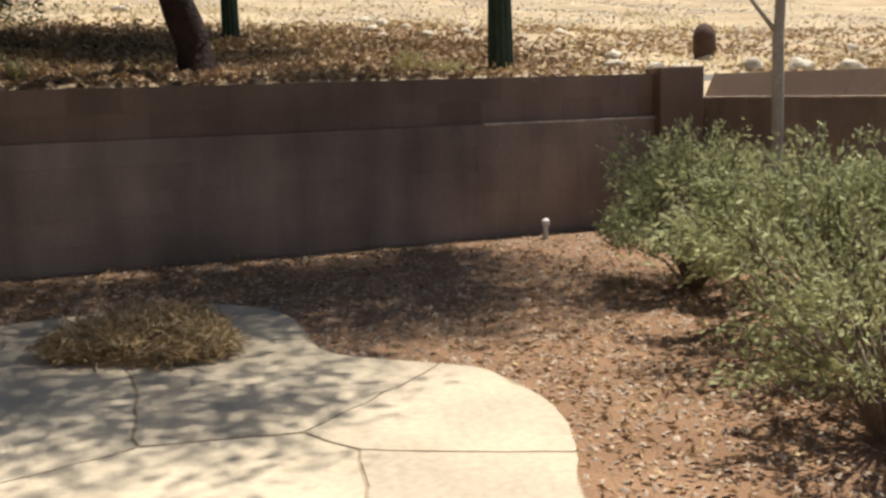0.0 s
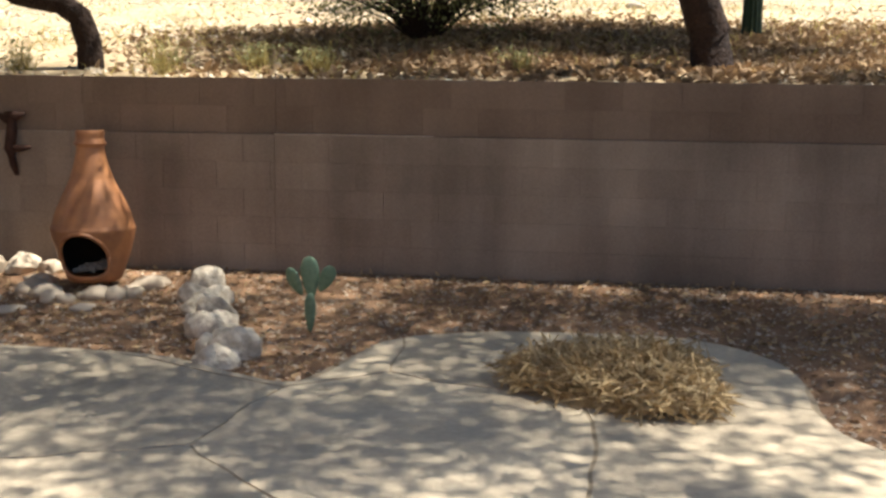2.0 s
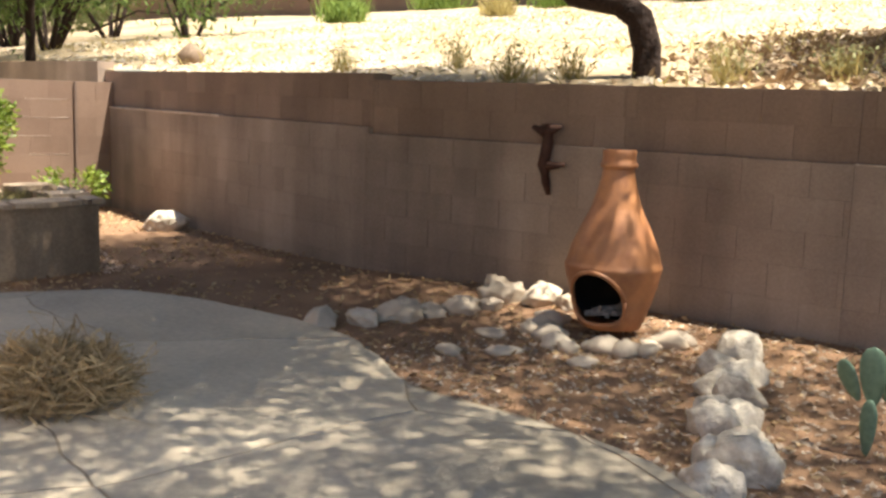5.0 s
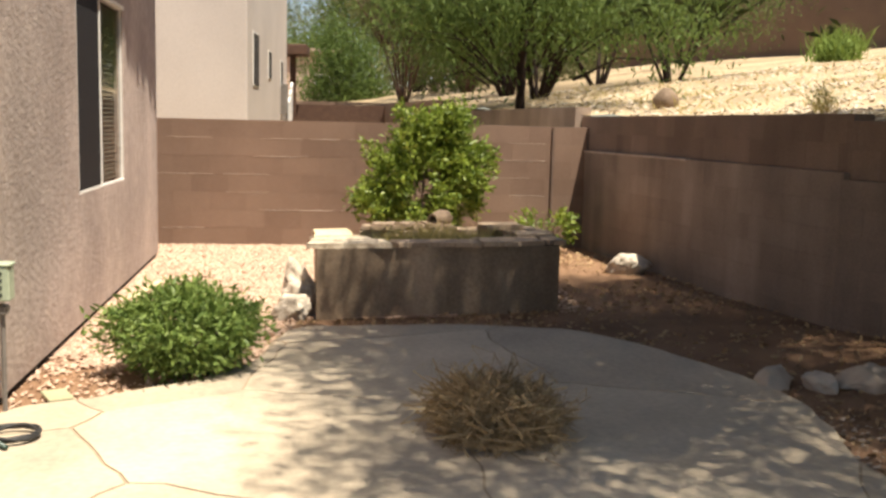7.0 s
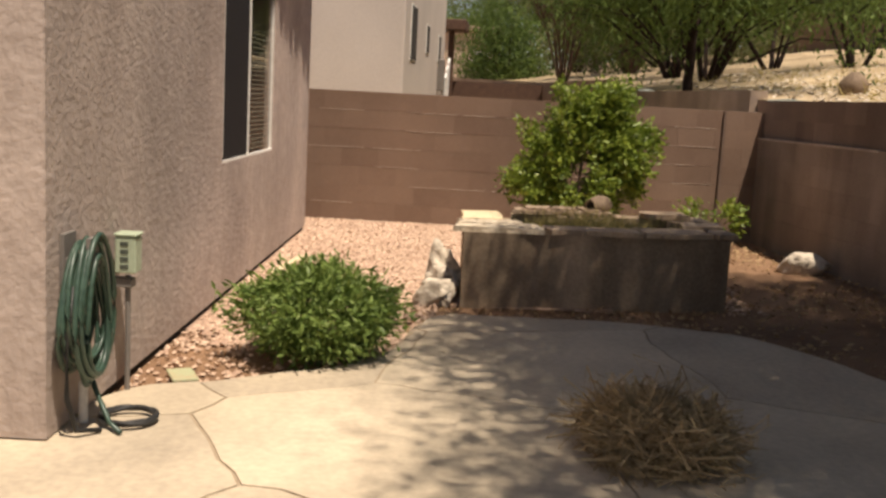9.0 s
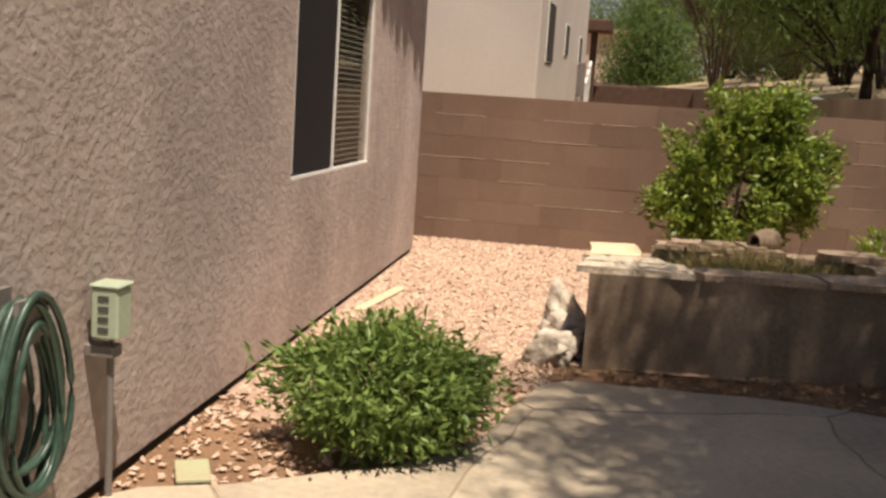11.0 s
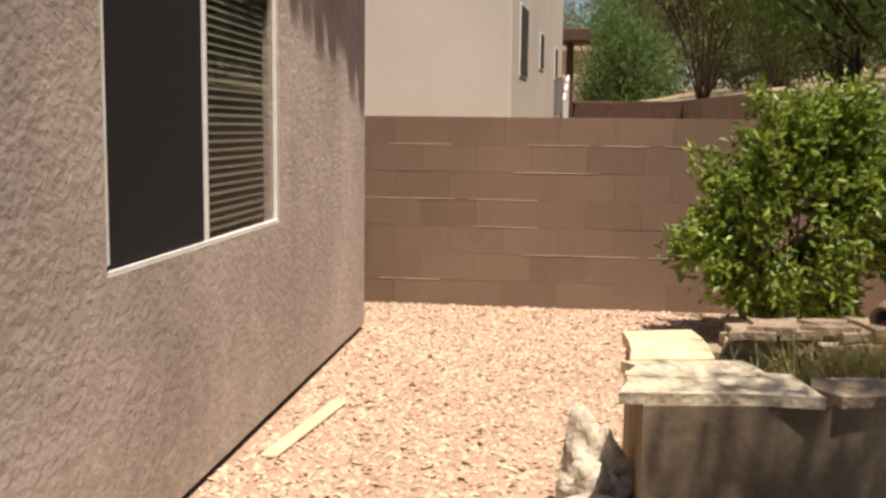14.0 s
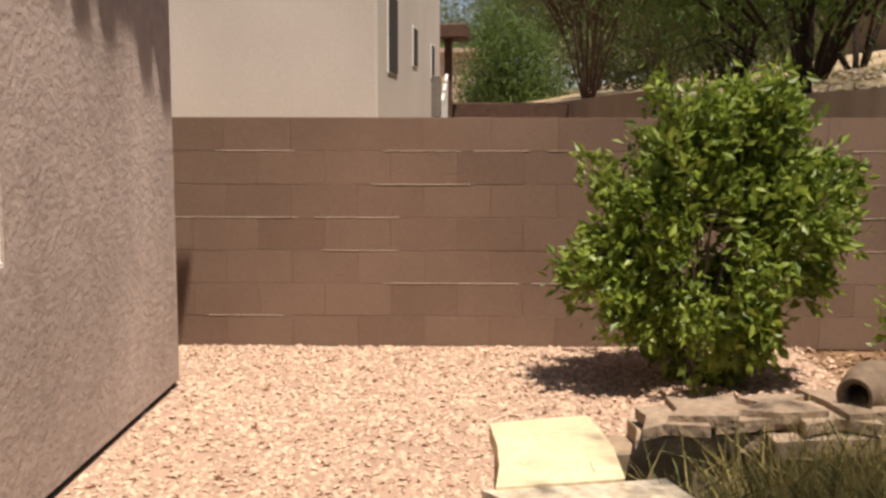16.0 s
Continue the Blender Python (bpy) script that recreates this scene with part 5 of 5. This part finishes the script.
for i in range(26):
    x, y = (r.uniform(2.0, 7.0), r.uniform(10.2, 12.5)) if i < 12 else (r.uniform(-9, 3), r.uniform(13.0, 17))
    s = r.uniform(0.05, 0.13)
    rock("hill_rock", x, y, hill_z(x, y) - 0.03, s * 1.3, s, s * 0.7, 120 + i, "white weathered rock on the dry hillside", ROCK_WHITE, group="rocks on the hill", sub=2)


for i, (x, y, s) in enumerate([(2.72, 9.75, 0.11), (3.05, 9.85, 0.08), (3.75, 9.75, 0.13), (4.25, 9.8, 0.15), (4.75, 9.75, 0.14), (5.3, 9.7, 0.12)]):
    rock("edge_rock", x, y, hill_z(x, y) - 0.04, s * 1.3, s, s * 0.8, 160 + i, "pale rock lying along the top of the cap wall", ROCK_WHITE, group="rocks along the cap", crag=0.15)


# ---- loose cover: gravel, leaf litter, hill stones and dry grass ----
def pebbles(name, xy, zs, size, material, label, seed):
    r = np.random.default_rng(seed)
    n = len(xy)
    base = np.array([(1, 0, 0), (-1, 0, 0), (0, 1, 0), (0, -1, 0), (0, 0, 0.7), (0, 0, -0.5)], float)
    faces = np.array([(0, 2, 4), (2, 1, 4), (1, 3, 4), (3, 0, 4), (2, 0, 5), (1, 2, 5), (3, 1, 5), (0, 3, 5)])
    a = r.uniform(0, 2 * np.pi, n)
    s = size * r.uniform(0.5, 1.3, n)
    k = base[None] * (1 + r.uniform(-0.3, 0.3, (n, 6, 1)))
    k = k * np.stack([s * 1.25, s * 0.9, s * 0.75], 1)[:, None]
    tilt = r.normal(size=(n, 2)) * 0.35
    x = k[..., 0] * np.cos(a)[:, None] - k[..., 1] * np.sin(a)[:, None]
    y = k[..., 0] * np.sin(a)[:, None] + k[..., 1] * np.cos(a)[:, None]
    z = k[..., 2] + x * tilt[:, :1] + y * tilt[:, 1:]
    v = np.stack([x + xy[:, :1], y + xy[:, 1:], z + zs[:, None]], -1).reshape(-1, 3)
    f = (faces[None] + (np.arange(n) * 6)[:, None, None]).reshape(-1, 3)
    ob = sheet(name, v, f.tolist(), material)
    return tagged(ob, label, "gravel", kind="stuff")


def inside(poly, x, y):
    hit = np.zeros(len(x), bool)
    for (xa, ya), (xb, yb) in zip(poly, poly[1:] + poly[:1]):
        c = ((ya > y) != (yb > y)) & (x < (xb - xa) * (y - ya) / (yb - ya + 1e-12) + xa)
        hit ^= c
    return hit


r = np.random.default_rng(5)
xy = np.stack([r.uniform(-13.03, -6.4, 52000), r.uniform(-0.6, 4.7, 52000)], 1)
ok = ((xy[:, 0] < -7.2) | (r.uniform(0, 1, len(xy)) < 0.3)) & ((xy[:, 1] > 1.01) | (xy[:, 0] < -12.07)) & ~inside(outline, xy[:, 0], xy[:, 1]) & ~((xy[:, 0] > PX0) & (xy[:, 0] < PX1 + 0.1) & (xy[:, 1] > PY0) & (xy[:, 1] < PY1)) & ~((xy[:, 0] > -8.8) & (xy[:, 1] > 2.4)) & (r.uniform(0, 1, len(xy)) < np.clip((4.75 - xy[:, 1]) / 0.5, 0, 1))
xy = xy[ok]
pebbles("gravel", xy, np.array([ground_z(a, b) + 0.014 for a, b in xy]), 0.015, GRAVEL, "loose pinkish tan crushed gravel beside the house", 6)
xy = np.stack([r.uniform(-13, 5.5, 60000), r.uniform(-1.0, 9.2, 60000)], 1)
wl = np.array([wall_line(a) for a in xy[:, 0]])
ok = ~inside(outline, xy[:, 0], xy[:, 1]) & (xy[:, 1] < wl) & ((xy[:, 1] > 4.4) | (xy[:, 0] > 0) | ((xy[:, 0] > -8.9) & (xy[:, 1] > 2.2))) & (np.array([noise.noise(Vector((a * 0.9, b * 0.9, 4))) for a, b in xy]) + r.uniform(-0.5, 0.5, len(xy)) > -0.15)
xy = xy[ok]
zs = np.array([ground_z(a, b) for a, b in xy])
n = len(xy)
v, f = leaf_quads(np.stack([xy[:, 0], xy[:, 1], zs + 0.008], 1), 0.05, 0.4, r, 0.0, outward=np.stack([r.normal(size=n), r.normal(size=n), r.uniform(-0.0, 0.25, n)], 1) * 3)
litter = sheet("leaf_litter", v, f, LITTER)
tagged(litter, "scattered dry brown and straw leaf litter on the dirt", "leaf litter", kind="stuff")
xy = np.stack([r.uniform(-6, 3.0, 20000), r.uniform(2.4, 9.0, 20000)], 1)
wl = np.array([wall_line(a) for a in xy[:, 0]])
xy = xy[~inside(outline, xy[:, 0], xy[:, 1]) & (xy[:, 1] < wl - 0.05)]
pebbles("dirt_pebbles", xy, np.array([ground_z(a, b) + 0.004 for a, b in xy]), 0.014, PEBBLE, "small brown pebbles strewn over the dirt", 8)
xy = np.stack([r.uniform(-22, 12, 62000), r.uniform(5.9, 30, 62000)], 1)
wl = np.array([wall_line(max(-13.2, min(2.5, a))) + 0.24 for a in xy[:, 0]])
xy = xy[(xy[:, 1] > wl) & (np.array([noise.noise(Vector((a * 0.5, b * 0.5, 9))) for a, b in xy]) + r.uniform(-0.4, 0.4, len(xy)) > 0.0)]
pebbles("hill_stones", xy, np.array([hill_z(a, b) + 0.01 for a, b in xy]), 0.028, HILL_STONE, "pale stones scattered over the dry hillside", 10)
xy = np.stack([r.uniform(-20, 6, 14000), r.uniform(6.3, 19, 14000)], 1)
wl = np.array([wall_line(max(-13.2, min(2.5, a))) + 0.24 for a in xy[:, 0]])
xy = xy[(xy[:, 1] > wl) & (np.array([noise.noise(Vector((a * 0.45, b * 0.45, 21))) for a, b in xy]) + r.uniform(-0.3, 0.3, len(xy)) > 0.05)]
n = len(xy)
v, f = blades(np.stack([xy[:, 0], xy[:, 1], [hill_z(a, b) for a, b in xy]], 1), np.stack([r.normal(size=n), r.normal(size=n), r.uniform(0.3, 1.2, n)], 1), 0.15, 0.011, r, 0.7)
hg = sheet("hill_grass", v, f, GRASS_DRY)
tagged(hg, "short dry straw grass on the hillside", "grass", kind="stuff")
xy = np.stack([r.uniform(-8, 3, 46000), r.uniform(7.2, 15, 46000)], 1)
wl = np.array([wall_line(min(2.5, a)) + 0.24 for a in xy[:, 0]])
ok = (xy[:, 1] > wl) & (np.hypot((xy[:, 0] + 2.6) / 4.2, (xy[:, 1] - 10.6) / 3.3) + r.uniform(-0.35, 0.35, len(xy)) < 1)
xy = xy[ok]
n = len(xy)
v, f = leaf_quads(np.stack([xy[:, 0], xy[:, 1], [hill_z(a, b) + 0.012 for a, b in xy]], 1), 0.10, 0.45, r, 0.0, outward=np.stack([r.normal(size=n), r.normal(size=n), r.uniform(0.0, 0.4, n)], 1) * 3)
hl = sheet("hill_litter", v, f, HILL_LITTER)
tagged(hl, "brown leaf litter under the hillside tree", "leaf litter", kind="stuff")
xy = np.stack([r.uniform(-1, 9, 15000), r.uniform(9.4, 16, 15000)], 1)
xy = xy[(xy[:, 1] > np.array([wall_line(min(2.5, a)) + 0.24 for a in xy[:, 0]])) & (np.array([noise.noise(Vector((a * 0.8, b * 0.8, 33))) for a, b in xy]) + r.uniform(-0.4, 0.4, len(xy)) > 0.05)]
n = len(xy)
v, f = leaf_quads(np.stack([xy[:, 0], xy[:, 1], [hill_z(a, b) + 0.01 for a, b in xy]], 1), 0.085, 0.45, r, 0.0, outward=np.stack([r.normal(size=n), r.normal(size=n), r.uniform(0.0, 0.4, n)], 1) * 3)
sl = sheet("slope_litter", v, f, LITTER)
tagged(sl, "sunlit tan leaf litter scattered over the slope", "leaf litter", kind="stuff")
